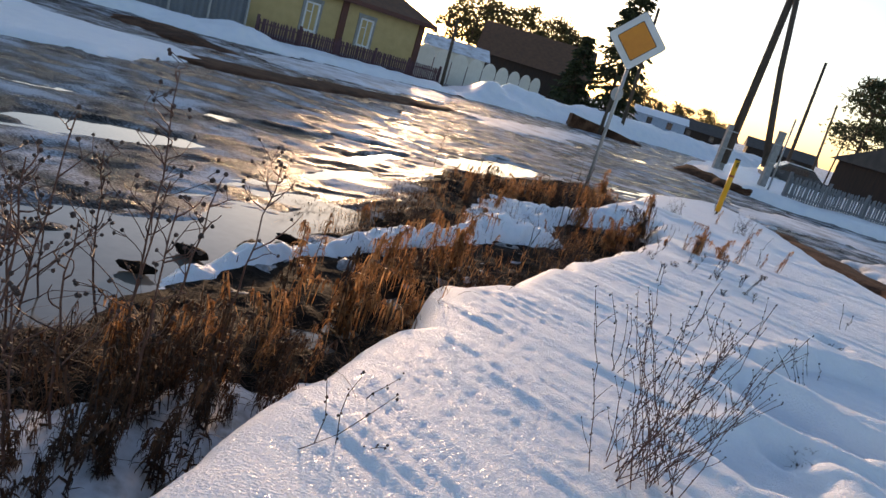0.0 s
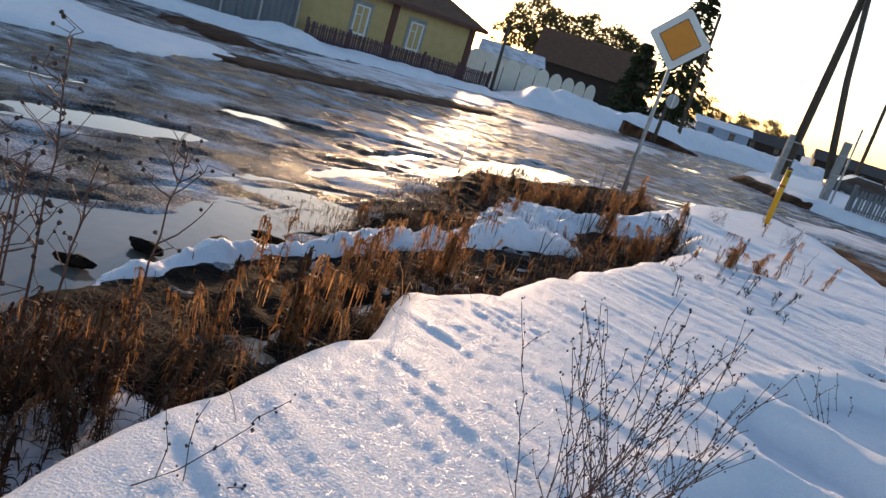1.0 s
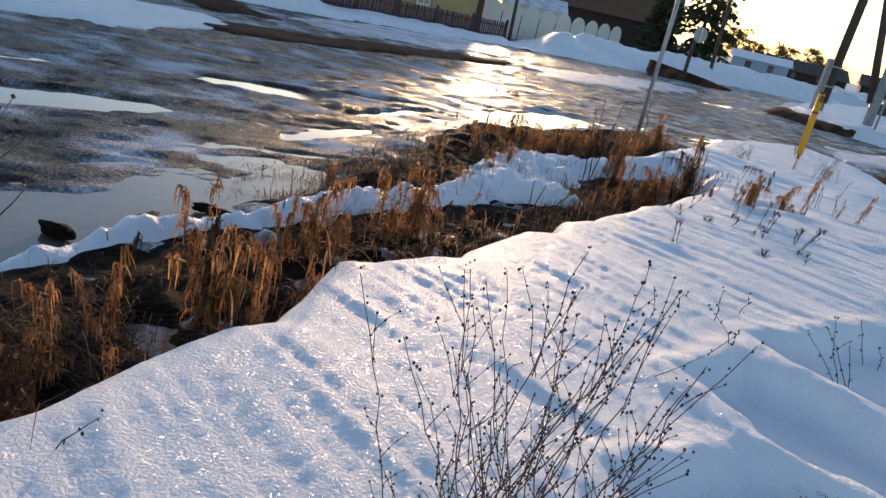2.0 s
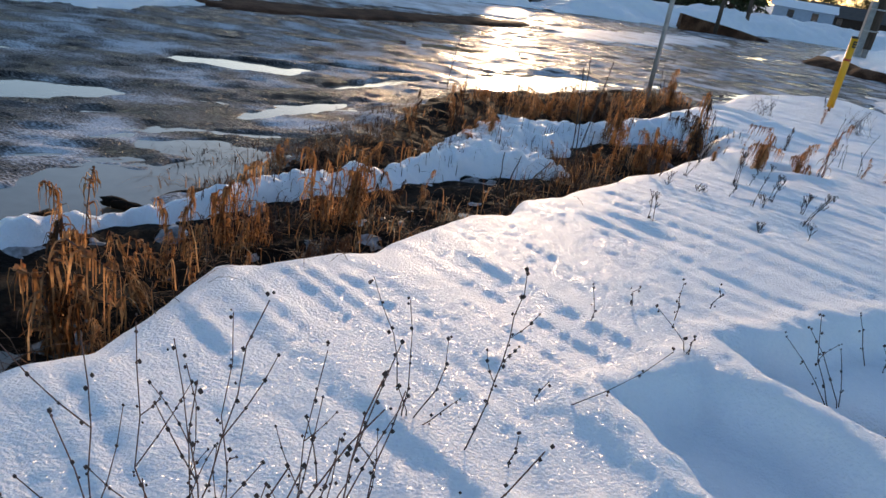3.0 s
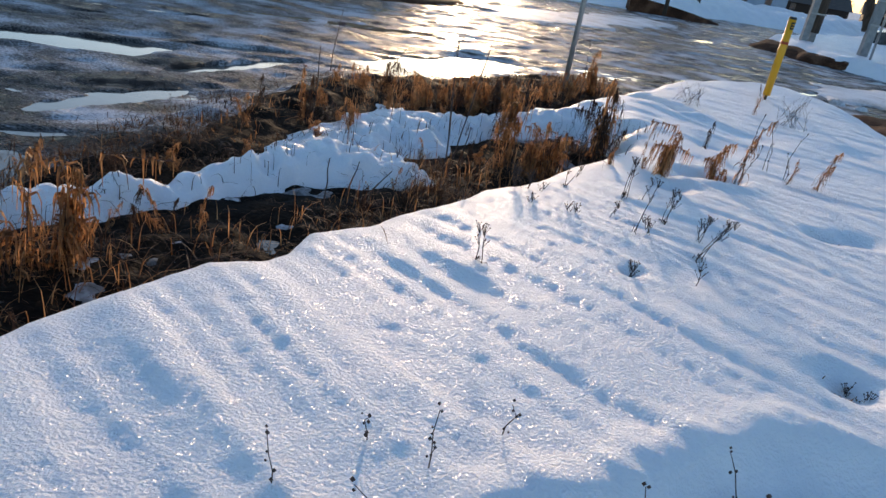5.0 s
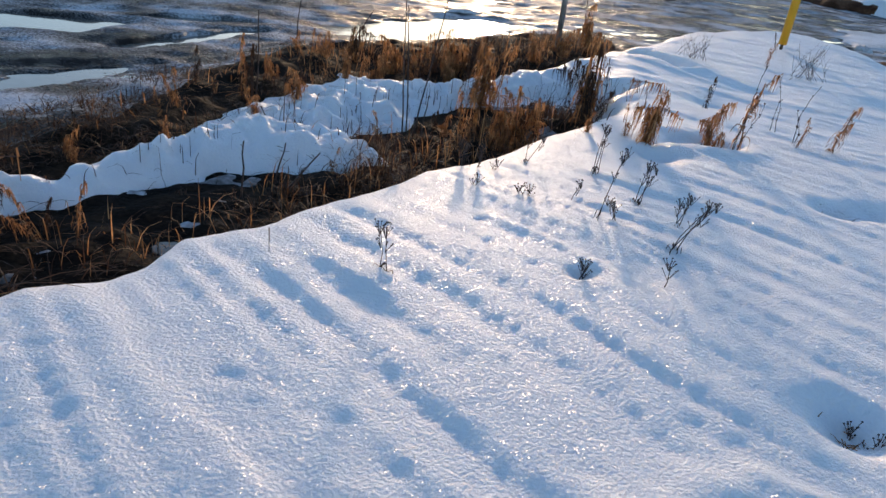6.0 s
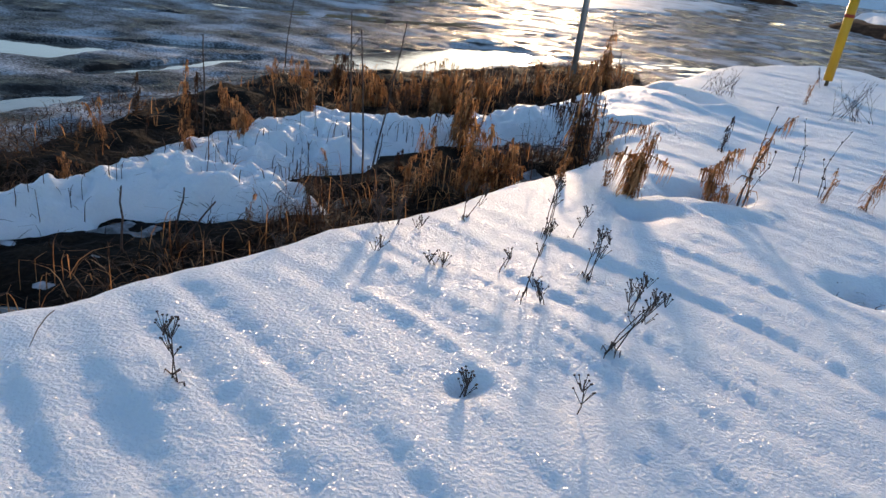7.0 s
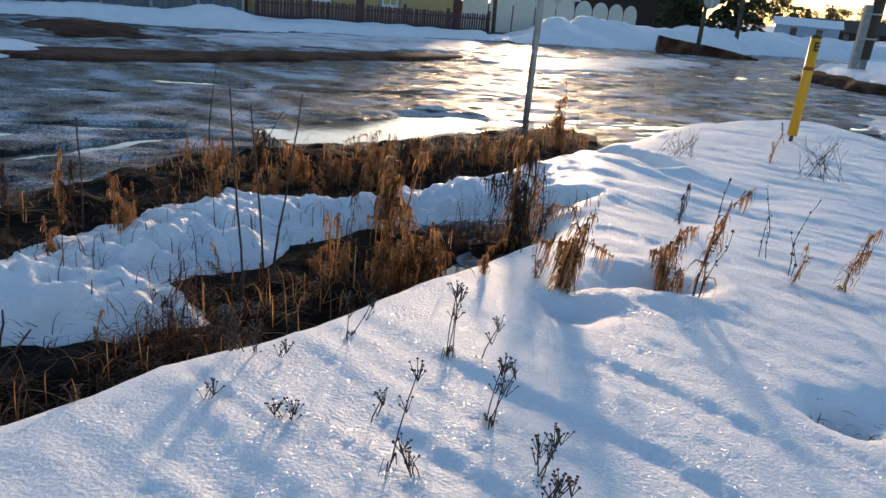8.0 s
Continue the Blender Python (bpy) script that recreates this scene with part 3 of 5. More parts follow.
        if smooth_faces:
            me.polygons.foreach_set("use_smooth", np.ones(len(me.polygons), bool))
        return me


def part(name, geo, mat, parent, label="", smooth_faces=False, at=None):
    ob = new(name, geo if isinstance(geo, bpy.types.Mesh) else geo.mesh(name, mat, smooth_faces))
    ob.parent = parent
    if at is not None:
        ob.matrix_basis = at
    return tagged(ob, label)


def thing(name, x, y, z, label, category, turn=0.0, group="", kind=""):
    ob = new(name)
    ob.empty_display_size = 0.2
    ob.matrix_basis = pose(x, y, z, 0, 0, turn)
    return tagged(ob, label, category, group, kind)


# ---- road sign ----
def rounded_square(half, r, steps=4):
    """A square standing on its corner, with rounded corners, in x and z."""
    out = []
    for k in range(4):
        a0 = k * 90
        cx, cz = (half - r) * (1, -1, -1, 1)[k], (half - r) * (1, 1, -1, -1)[k]
        for i in range(steps + 1):
            a = radians(a0 + 90 * i / steps)
            out.append((cx + r * math.cos(a), cz + r * math.sin(a)))
    c, s = math.cos(radians(45)), math.sin(radians(45))
    return [(x * c - z * s, x * s + z * c) for x, z in out]


def priority_sign(x, y, z):
    t = thing("road_sign", x, y, z, "diamond priority road sign with amber centre on a steel post", "road sign", turn=-14)
    part("post", Geo().tube([(0, 0, -0.45), (0.0, 0, 1.2), (0.0, 0, 2.9)], 0.032, 0.032, 12), STEEL, t, "galvanised steel tube post", True)
    part("plate", Geo().prism(rounded_square(0.34, 0.045), 0.012, pose(0, -0.062, 2.47)), WHITE, t, "white sign plate")
    part("rim", Geo().prism(rounded_square(0.347, 0.05), 0.016, pose(0, -0.049, 2.47)), BLACK, t, "dark rim")
    part("panel_border", Geo().prism(rounded_square(0.235, 0.022), 0.003, pose(0, -0.0655, 2.47)), BLACK, t, "black border line")
    part("panel", Geo().prism(rounded_square(0.224, 0.02), 0.003, pose(0, -0.069, 2.47)), ORANGE, t, "amber centre panel")
    part("clamp", Geo().box(0, -0.03, 2.62, 0.12, 0.03, 0.03), STEEL, t)
    part("clamp", Geo().box(0, -0.03, 2.32, 0.12, 0.03, 0.03), STEEL, t)


priority_sign(3.42, 12.95, 0.40)


def marker_post(x, y, z):
    t = thing("marker_post", x, y, z, "yellow plastic pipeline marker post with a red band", "marker post", turn=12)
    part("stake", Geo().tube([(0, 0, -0.15), (0, 0, 0.14)], 0.02, 0.02, 8), OLD_WOOD, t, "brown stake below the tube")
    part("tube", Geo().tube([(0, 0, 0.12), (0, 0, 1.12)], 0.05, 0.05, 16), YELLOW, t, "", True)
    part("band", Geo().tube([(0, 0, 0.80), (0, 0, 0.835)], 0.052, 0.052, 16), RED, t, "dark red band", True)
    part("cap", Geo().tube([(0, 0, 1.12), (0, 0, 1.14), (0, 0, 1.15)], 0.052, 0.045, 16), BLACK, t, "dark cap")
    g = Geo()
    for i in range(3):
        g.box(0.0, -0.052, 1.075 - i * 0.035, 0.05, 0.006, 0.02)
    g.box(-0.022, -0.052, 1.04, 0.012, 0.006, 0.09)
    part("lettering", g, BLACK, t, "black mark")


marker_post(6.2, 14.0, 0.38)


# ---- house, fences ----
FX, FY = 0.36, 36.4                     # street end of the picket fence
FACE = math.degrees(math.atan2(5.9, 7.47))   # the way the facade runs


def window(parent, x, z, w, h, name="window"):
    """A window in the wall whose face is the plane y = 0."""
    o = new(name)
    o.parent = parent
    o.matrix_basis = pose(x, 0, z)
    fr = Geo()
    fr.box(-w / 2, -0.03, h / 2, 0.07, 0.09, h + 0.07).box(w / 2, -0.03, h / 2, 0.07, 0.09, h + 0.07)
    fr.box(0, -0.03, h, w - 0.07, 0.09, 0.07).box(0, -0.03, 0, w - 0.07, 0.09, 0.07)
    fr.box(0.02, -0.02, h / 2, 0.04, 0.06, h - 0.07).box(-w * 0.22, -0.02, h * 0.68, w * 0.42, 0.05, 0.035)
    part("window_frame", fr, WHITEPAINT, o, "white wooden frame")
    part("pane", Geo().box(0, 0.02, h / 2, w - 0.04, 0.012, h - 0.04), GLASS, o, "dark glass")
    part("window_sill", Geo().box(0, -0.07, -0.05, w + 0.16, 0.12, 0.04), WHITEPAINT, o)
    cas = Geo()
    cas.box(-w / 2 - 0.10, -0.02, h / 2, 0.12, 0.05, h + 0.2).box(w / 2 + 0.10, -0.02, h / 2, 0.12, 0.05, h + 0.2).box(0, -0.02, h + 0.13, w + 0.36, 0.06, 0.16)
    part("casing", cas, CONCRETE, o, "faded grey casing")


def house(x, y, turn, length, depth, wall_h, roof_h, windows):
    t = thing("house", x, y, 0.05, "single-storey ochre yellow house with brown corner boards", "house", turn=turn)
    part("wall", Geo().box(length / 2, depth / 2, wall_h / 2, length, depth, wall_h), OCHRE, t, "ochre painted wall")
    part("plinth", Geo().box(length / 2, depth / 2, 0.2, length + 0.08, depth + 0.08, 0.4), CONCRETE, t)
    o = 0.45
    r = Geo()
    a, b, c, d = (-o, -o, wall_h), (length + o, -o, wall_h), (length + o, depth + o, wall_h), (-o, depth + o, wall_h)
    e, f = (depth * 0.42, depth / 2, wall_h + roof_h), (length - depth * 0.42, depth / 2, wall_h + roof_h)
    r.quad(a, b, f, e).quad(c, d, e, f)
    for tri in ((b, c, f), (d, a, e)):
        k = len(r.v)
        r.v += list(tri)
        r.f.append((k, k + 1, k + 2))
    r.quad(a, d, c, b)
    part("roof", r, ROOFING, t, "brown sheet roof")
    part("eave_board", Geo().box(length / 2, -o, wall_h - 0.06, length + 2 * o, 0.05, 0.2), MAROON, t)
    part("eave_board", Geo().box(length + o, depth / 2, wall_h - 0.06, 0.05, depth + 2 * o, 0.2), MAROON, t)
    for cx in (0.12, 4.6, length - 0.12):
        part("corner_board", Geo().box(cx, -0.03, wall_h / 2, 0.32, 0.08, wall_h), MAROON, t, "dark brown corner board")
    for wx in windows:
        window(t, wx, 0.95, 0.62, 1.15)
    return t


u = Vector((math.cos(radians(FACE)), math.sin(radians(FACE)), 0))
v = Vector((-u.y, u.x, 0))
hp = Vector((FX, FY, 0)) - u * 9.9 + v * 1.1
house(hp.x, hp.y, FACE, 9.0, 7.0, 2.75, 2.1, (3.05, 5.85))


def picket_fence(x, y, z, turn, n, step, h, mat, label, rails=MAROON, group=""):
    t = thing("picket_fence", x, y, z, label, "fence", turn=turn)
    for rz in (0.28 * h, 0.78 * h):
        part("rail", Geo().box(n * step / 2, 0.03, rz, n * step, 0.035, 0.06), mat, t)
    rnd = random.Random(int(x * 10) + n)
    g = Geo().prism([(-0.035, 0), (0.035, 0), (0.035, h - 0.05), (0, h), (-0.035, h - 0.05)], 0.02)
    me = g.mesh("picket", mat)
    for i in range(n):
        part("picket", me, mat, t, at=pose(i * step, -0.012, rnd.uniform(-0.03, 0.02), rnd.uniform(-1.5, 1.5), rnd.uniform(-2.2, 2.2), 0))
    for i in range(0, n + 1, max(1, n // 5)):
        part("fence_post", Geo().box(i * step + 0.05, 0.09, h * 0.5, 0.09, 0.09, h * 1.02 + 0.2), mat, t)
    return t


fs = Vector((FX, FY, 0)) - u * 9.6
picket_fence(fs.x, fs.y, 0.12, FACE, 86, 0.112, 0.88, PURPLE, "faded maroon wooden picket fence in front of a house")
picket_fence(13.1, 25.5, 0.34, 9.0, 78, 0.11, 0.95, BLUEGREY, "blue-grey weathered wooden picket fence beside a road")


def sheet_fence(x, y, turn, n):
    t = thing("sheet_fence", x, y, 0.0, "tall blue-grey corrugated metal sheet fence and gate", "fence", turn=turn)
    for i in range(n):
        front, rear = [], []
        for k in range(25):
            px, py = -(i * 1.5 + 1.5 * k / 24), 0.02 * (1 if k % 4 in (1, 2) else -1)
            front.append((px, py))
            rear.append((px, py + 0.012))
        g = Geo()
        ring = front + rear[::-1]
        n0 = len(ring)
        g.v = [(px, py, zz) for zz in (0.0, 2.3) for px, py in ring]
        g.f = [(q, (q + 1) % n0, n0 + (q + 1) % n0, n0 + q) for q in range(n0)]
        g.f += [(q, q + 1, n0 - 2 - q, n0 - 1 - q) for q in range(24)] + [(n0 + q, n0 + q + 1, 2 * n0 - 2 - q, 2 * n0 - 1 - q) for q in range(24)]
        part("panel", g, BLUEGREY, t)
        part("fence_post", Geo().box(-i * 1.5, -0.04, 1.2, 0.08, 0.08, 2.4), STEEL, t)


sf = Vector((FX, FY, 0)) - u * 9.95 + v * 0.4
sheet_fence(sf.x, sf.y, FACE, 12)


def arch_fence(x0, y0, x1, y1, n):
    turn = math.degrees(math.atan2(y1 - y0, x1 - x0))
    L = math.hypot(x1 - x0, y1 - y0)
    t = thing("arched_fence", x0, y0, 0.1, "cream metal fence of arched panels between brown posts", "fence", turn=turn)
    w = L / n
    outline = [(0.06, 0.0), (w - 0.06, 0.0)] + [(w / 2 + (w / 2 - 0.06) * math.cos(radians(a)), 1.25 + 0.6 * math.sin(radians(a))) for a in range(0, 181, 15)]
    me = Geo().prism(outline, 0.03).mesh("panel", CREAM)
    for i in range(n):
        part("panel", me, CREAM, t, at=pose(i * w, 0, 0))
        part("fence_post", Geo().box(i * w, 0.04, 0.65, 0.08, 0.08, 1.3), MAROON, t)


arch_fence(-1.2, 38.6, 7.6, 55.0, 9)


def plain_pole(x, y, z, h, r0, r1, lean_x, lean_y, mat, label, name="utility_pole", part_name="shaft"):
    t = thing(name, x, y, z, label, "pole")
    part(part_name, Geo().tube([(0, 0, -0.3), (lean_x * 0.5, lean_y * 0.5, h * 0.5), (lean_x, lean_y, h)], r0, r1, 12), mat, t, "", True)
    return t


plain_pole(0.55, 36.2, 0.1, 3.3, 0.09, 0.07, -0.1, 0, OLD_WOOD, "short brown wooden post at the end of a picket fence", "wooden_post")


# electricity pole on two concrete stubs
def braced_pole():
    t = thing("electricity_pole", 12.42, 30.1, 0.35, "wooden electricity pole with a leaning brace on concrete stubs", "pole")
    part("main_pole", Geo().tube([(0.05, -0.1, 0.5), (0.12, -0.1, 5.0), (0.15, -0.1, 9.0)], 0.17, 0.13, 14), OLD_WOOD, t, "", True)
    part("brace_pole", Geo().tube([(0.72, -2.3, 0.9), (0.4, -1.15, 4.4), (0.15, -0.25, 8.0)], 0.13, 0.10, 14), OLD_WOOD, t, "", True)
    part("concrete_stub", Geo().box(-0.18, -0.1, 0.9, 0.22, 0.22, 2.3, taper=0.9), CONCRETE, t, "grey concrete stub")
    part("concrete_stub", Geo().box(0.16, 0.2, 0.5, 0.2, 0.2, 1.2, taper=0.9), CONCRETE, t, "grey concrete stub")
    part("concrete_stub", Geo().box(0.80, -2.48, 1.05, 0.24, 0.24, 2.5, taper=0.9), CONCRETE, t, "grey concrete stub")
    for z in (1.1, 1.8):
        part("wire_tie", Geo().box(-0.05, -0.29, z, 0.5, 0.02, 0.05), STEEL, t)
        part("wire_tie", Geo().box(0.78, -2.62, z, 0.3, 0.02, 0.05), STEEL, t)


braced_pole()
plain_pole(13.0, 26.5, 0.3, 2.85, 0.035, 0.03, -0.06, 0, STEEL, "thin grey steel pole beside a fence", "steel_pole")
plain_pole(27.0, 54.2, 0.2, 8.7, 0.14, 0.10, -0.3, 0, OLD_WOOD, "tall wooden utility pole beyond a fence")
plain_pole(38.0, 71.0, 0.2, 7.6, 0.13, 0.09, -0.4, 0, OLD_WOOD, "distant wooden utility pole")
plain_pole(39.8, 71.5, 0.2, 5.2, 0.09, 0.07, 0.2, 0, OLD_WOOD, "distant wooden utility pole with a strut")
plain_pole(11.75, 44.6, 0.3, 7.4, 0.11, 0.08, -0.3, 0, OLD_WOOD, "grey wooden utility pole by a spruce")


def back_sign(x, y, z):
    t = thing("road_sign", x, y, z, "round road sign seen from its grey back, on a short post", "road sign", turn=20)
    part("post", Geo().tube([(0, 0, -0.3), (0, 0, 1.5)], 0.09, 0.08, 10), OLD_WOOD, t, "thick weathered post", True)
    part("plate", Geo().tube([(0.15, -0.1, 1.75), (0.15, -0.08, 1.75)], 0.34, 0.34, 24), STEEL, t, "grey metal back")
    part("bracket", Geo().box(0.15, -0.12, 1.75, 0.07, 0.04, 0.6), WHITE, t)


back_sign(8.6, 36.0, 0.55)


# ---- far buildings ----
def gable_house(name, x, y, z, turn, length, depth, wall_h, roof_h, wall, roof, label, windows=()):
    t = thing(name, x, y, z, label, "house", turn=turn)
    part("wall", Geo().box(0, 0, wall_h / 2, length, depth, wall_h), wall, t)
    o = 0.4
    r = Geo()
    a, b = (-length / 2 - o, -depth / 2 - o, wall_h - 0.1), (length / 2 + o, -depth / 2 - o, wall_h - 0.1)
    c, d = (length / 2 + o, depth / 2 + o, wall_h - 0.1), (-length / 2 - o, depth / 2 + o, wall_h - 0.1)
    e, f = (-length / 2 - o, 0, wall_h + roof_h), (length / 2 + o, 0, wall_h + roof_h)
    r.quad(a, b, f, e).quad(c, d, e, f).quad(a, d, c, b)
    for tri in ((b, c, f), (d, a, e)):
        k = len(r.v)
        r.v += list(tri)
        r.f.append((k, k + 1, k + 2))
    part("roof", r, roof, t)
    for wx in windows:
        part("window", Geo().box(wx, -depth / 2 - 0.02, wall_h * 0.55, 0.8, 0.06, 1.0), GLASS, t, "dark window")
    return t


gable_house("barn", 9.4, 80.0, 0.1, -6, 11.5, 9, 2.9, 3.3, BARN, ROOFING, "long dark brown wooden barn with a sheet roof")
gable_house("shed", 0.9, 66.0, 0.1, 4, 5.0, 5, 2.0, 0.9, CREAM, DIRTY_SNOW, "low pale shed with snow on its roof")
gable_house("house", 33.5, 110.0, 0.0, -14, 7.5, 6, 1.9, 0.9, PALEBLUE, SNOW, "small pale blue house with snow on the roof", (-1.5, 1.5))
gable_house("house", 46.0, 128.0, 0.0, -10, 12, 8, 1.6, 1.7, BARN, DARKROOF, "low dark house with a wide roof", (-2, 2))
gable_house("house", 60.0, 125.0, 0.0, -20, 11, 8, 1.8, 1.6, BARN, DARKROOF, "low dark house behind the poles", (-2, 2))
gable_house("house", 32.5, 45.0, 0.1, 24, 10, 8, 2.6, 1.7, BARN, DARKROOF, "dark wooden house beyond a picket fence", (-3, 0, 3))


# ---- parked car ----
def car(x, y, z, turn):
    t = thing("car", x, y, z, "dark parked car with snow-bright roof beside a fence", "car", turn=turn)
    side = [(-2.0, 0.35), (2.0, 0.35), (2.08, 0.62), (1.95, 0.82), (1.05, 0.92), (0.45, 1.38), (-0.95, 1.42), (-1.6, 0.98), (-2.05, 0.9), (-2.1, 0.6)]
    part("body", Geo().prism(side, 1.66), CARPAINT, t, "dark blue-grey body")
    part("side_window", Geo().prism([(-1.35, 0.98), (0.85, 0.96), (0.4, 1.30), (-0.9, 1.34)], 0.02, pose(0, -0.012, 0)), GLASS, t)
    part("roof_snow", Geo().prism([(-0.95, 1.425), (0.4, 1.39), (0.3, 1.44), (-0.85, 1.47)], 1.4, pose(0, 0.13, 0)), SNOW, t, "thin snow on the roof")
    for wx in (-1.3, 1.3):
        w = part("wheel", Geo().tube([(wx, -0.03, 0.31), (wx, 0.18, 0.31)], 0.31, 0.31, 20), RUBBER, t)
        part("rim", Geo().tube([(wx, -0.045, 0.31), (wx, -0.02, 0.31)], 0.19, 0.19, 16), STEEL, w)


car(21.3, 40.4, 0.12, -14)


# ---- trees ----
def conifer(x, y, z, h, spread, seed, label, bare=0.05):
    rnd = random.Random(seed)
    t = thing("spruce_tree", x, y, z, label, "tree")
    part("trunk", Geo().tube([(0, 0, -0.3), (0.05, 0, h * 0.5), (0, 0, h)], h * 0.018, 0.02, 10), BARK, t, "", True)
    limbs, leaf = Geo(), Geo()
    layers = int(h * 3.4)
    for i in range(layers):
        q = bare + (1 - bare) * (i + rnd.random()) / layers
        zz, reach = h * q, spread * (1 - q) ** 0.55 * rnd.uniform(0.65, 1.15) + 0.12
        for k in range(6):
            a = rnd.uniform(0, 2 * math.pi)
            d = Vector((math.cos(a), math.sin(a), 0))
            tip = Vector((0, 0, zz)) + d * reach + Vector((0, 0, -reach * rnd.uniform(0.15, 0.45)))
            limbs.tube([(0, 0, zz), tuple(tip)], 0.025, 0.006, 3, False)
            for m in range(int(8 + reach * 12)):
                s = rnd.uniform(0.2, 1.02)
                p = Vector((0, 0, zz)).lerp(tip, s) + Vector((rnd.gauss(0, 0.07), rnd.gauss(0, 0.07), rnd.gauss(-0.06, 0.06)))
                w = rnd.uniform(0.22, 0.46)
                dd = (d + Vector((rnd.gauss(0, 0.6), rnd.gauss(0, 0.6), rnd.gauss(-0.5, 0.3)))).normalized() * w
                sd = dd.cross(Vector((rnd.gauss(0, 1), rnd.gauss(0, 1), 1))).normalized() * 0.11
                leaf.quad(p - sd, p + sd, p + dd + sd * 0.3, p + dd - sd * 0.3)
    tagged(part("limb", limbs, BARK, t), kind="stuff")
    part("crown", leaf, NEEDLES, t, "dark green needles")
    return t


def pine(x, y, z, h, spread, seed, label, crown_from=0.45, clumps=26, mat=None, trunk=0.02):
    rnd = random.Random(seed)
    t = thing("pine_tree", x, y, z, label, "tree")
    bend = rnd.uniform(-0.4, 0.4)
    part("trunk", Geo().tube([(0, 0, -0.3), (bend * 0.4, 0, h * 0.35), (bend, 0, h * 0.7), (bend * 0.8, 0, h)], h * trunk, 0.03, 9), BARK, t, "", True)
    limbs, leaf = Geo(), Geo()
    for i in range(clumps):
        q = crown_from + (1 - crown_from) * (i + rnd.random()) / clumps
        a = rnd.uniform(0, 2 * math.pi)
        g = (q - crown_from) / (1 - crown_from)
        reach = spread * (0.35 + 0.65 * math.sin(math.pi * min(1, 0.25 + 0.72 * g))) * rnd.uniform(0.35, 1.1)
        root = Vector((bend * min(1, q / 0.7), 0, h * q * 0.97))
        c = root + Vector((math.cos(a) * reach, math.sin(a) * reach, rnd.uniform(-0.05, 0.25) * spread))
        mid = root.lerp(c, 0.5) + Vector((0, 0, rnd.uniform(-0.15, 0.1) * spread))
        limbs.tube([tuple(root), tuple(mid), tuple(c)], h * 0.006, h * 0.002, 4, False)
        size = spread * rnd.uniform(0.22, 0.42)
        for m in range(110):
            p = c + Vector((rnd.gauss(0, size * 0.55), rnd.gauss(0, size * 0.55), rnd.gauss(0, size * 0.30)))
            w = spread * rnd.uniform(0.06, 0.13)
            dd = Vector((rnd.gauss(0, 1), rnd.gauss(0, 1), rnd.gauss(0.3, 0.8))).normalized() * w
            sd = dd.cross(Vector((rnd.gauss(0, 1), rnd.gauss(0, 1), rnd.gauss(0, 1)))).normalized() * w * 0.28
            leaf.quad(p - sd, p + sd, p + dd + sd * 0.4, p + dd - sd * 0.4)
    tagged(part("limb", limbs, BARK, t), kind="stuff")
    part("crown", leaf, mat or PINE_NEEDLES, t, "ragged needle clumps")
    return t


conifer(13.9, 60.0, 0.1, 11.5, 2.7, 3, "tall dark spruce standing behind the snow bank", 0.03)
conifer(11.4, 63.0, 0.1, 6.5, 1.9, 7, "smaller dark spruce beside a barn", 0.03)
for i, (px, py, ph, ps) in enumerate([(2.2, 92, 10.0, 3.2), (5.2, 95, 9.2, 3.4), (8.8, 97, 9.8, 3.4), (12.6, 100, 9.6, 3.4), (-0.8, 90, 7.0, 1.8), (16.5, 100, 8.8, 3.2)]):
    pine(px, py, 0, ph, ps, 20 + i, "broad pine tree glowing against the low sun", 0.4, 30)
for i, (px, py, ph, ps) in enumerate([(40, 146, 6.4, 3.4), (44, 150, 4.6, 3.0), (48, 146, 5.0, 3.0), (63, 172, 6.2, 3.2), (70, 178, 4.6, 3.0), (36, 150, 5.0, 3.0)]):
    pine(px, py, 0, ph, ps, 40 + i, "distant pine tree above low roofs", 0.3, 22)
pine(31.0, 53.0, 0.1, 8.6, 2.3, 60, "pine tree with layered crown beside a dark house", 0.42, 30, NEEDLES, 0.022)
pine(34.0, 55.0, 0.1, 9.5, 2.6, 61, "tall pine tree with layered crown beside a dark house", 0.35, 34, NEEDLES, 0.022)


# ---- plants ----
def bent(base, tip, sag, n, rnd, jitter=0.0):
    """Points from base to tip with a sideways and downward sag."""
    base, tip = Vector(base), Vector(tip)
    side = Vector((rnd.uniform(-1, 1), rnd.uniform(-1, 1), 0)) * sag
    out = []
    for i in range(n + 1):
        t = i / n
        p = base.lerp(tip, t) + side * (t * (1 - t) * 4) + Vector((rnd.gauss(0, jitter), rnd.gauss(0, jitter), 0)) * (1 if 0 < i else 0)
        out.append(tuple(p))
    return out


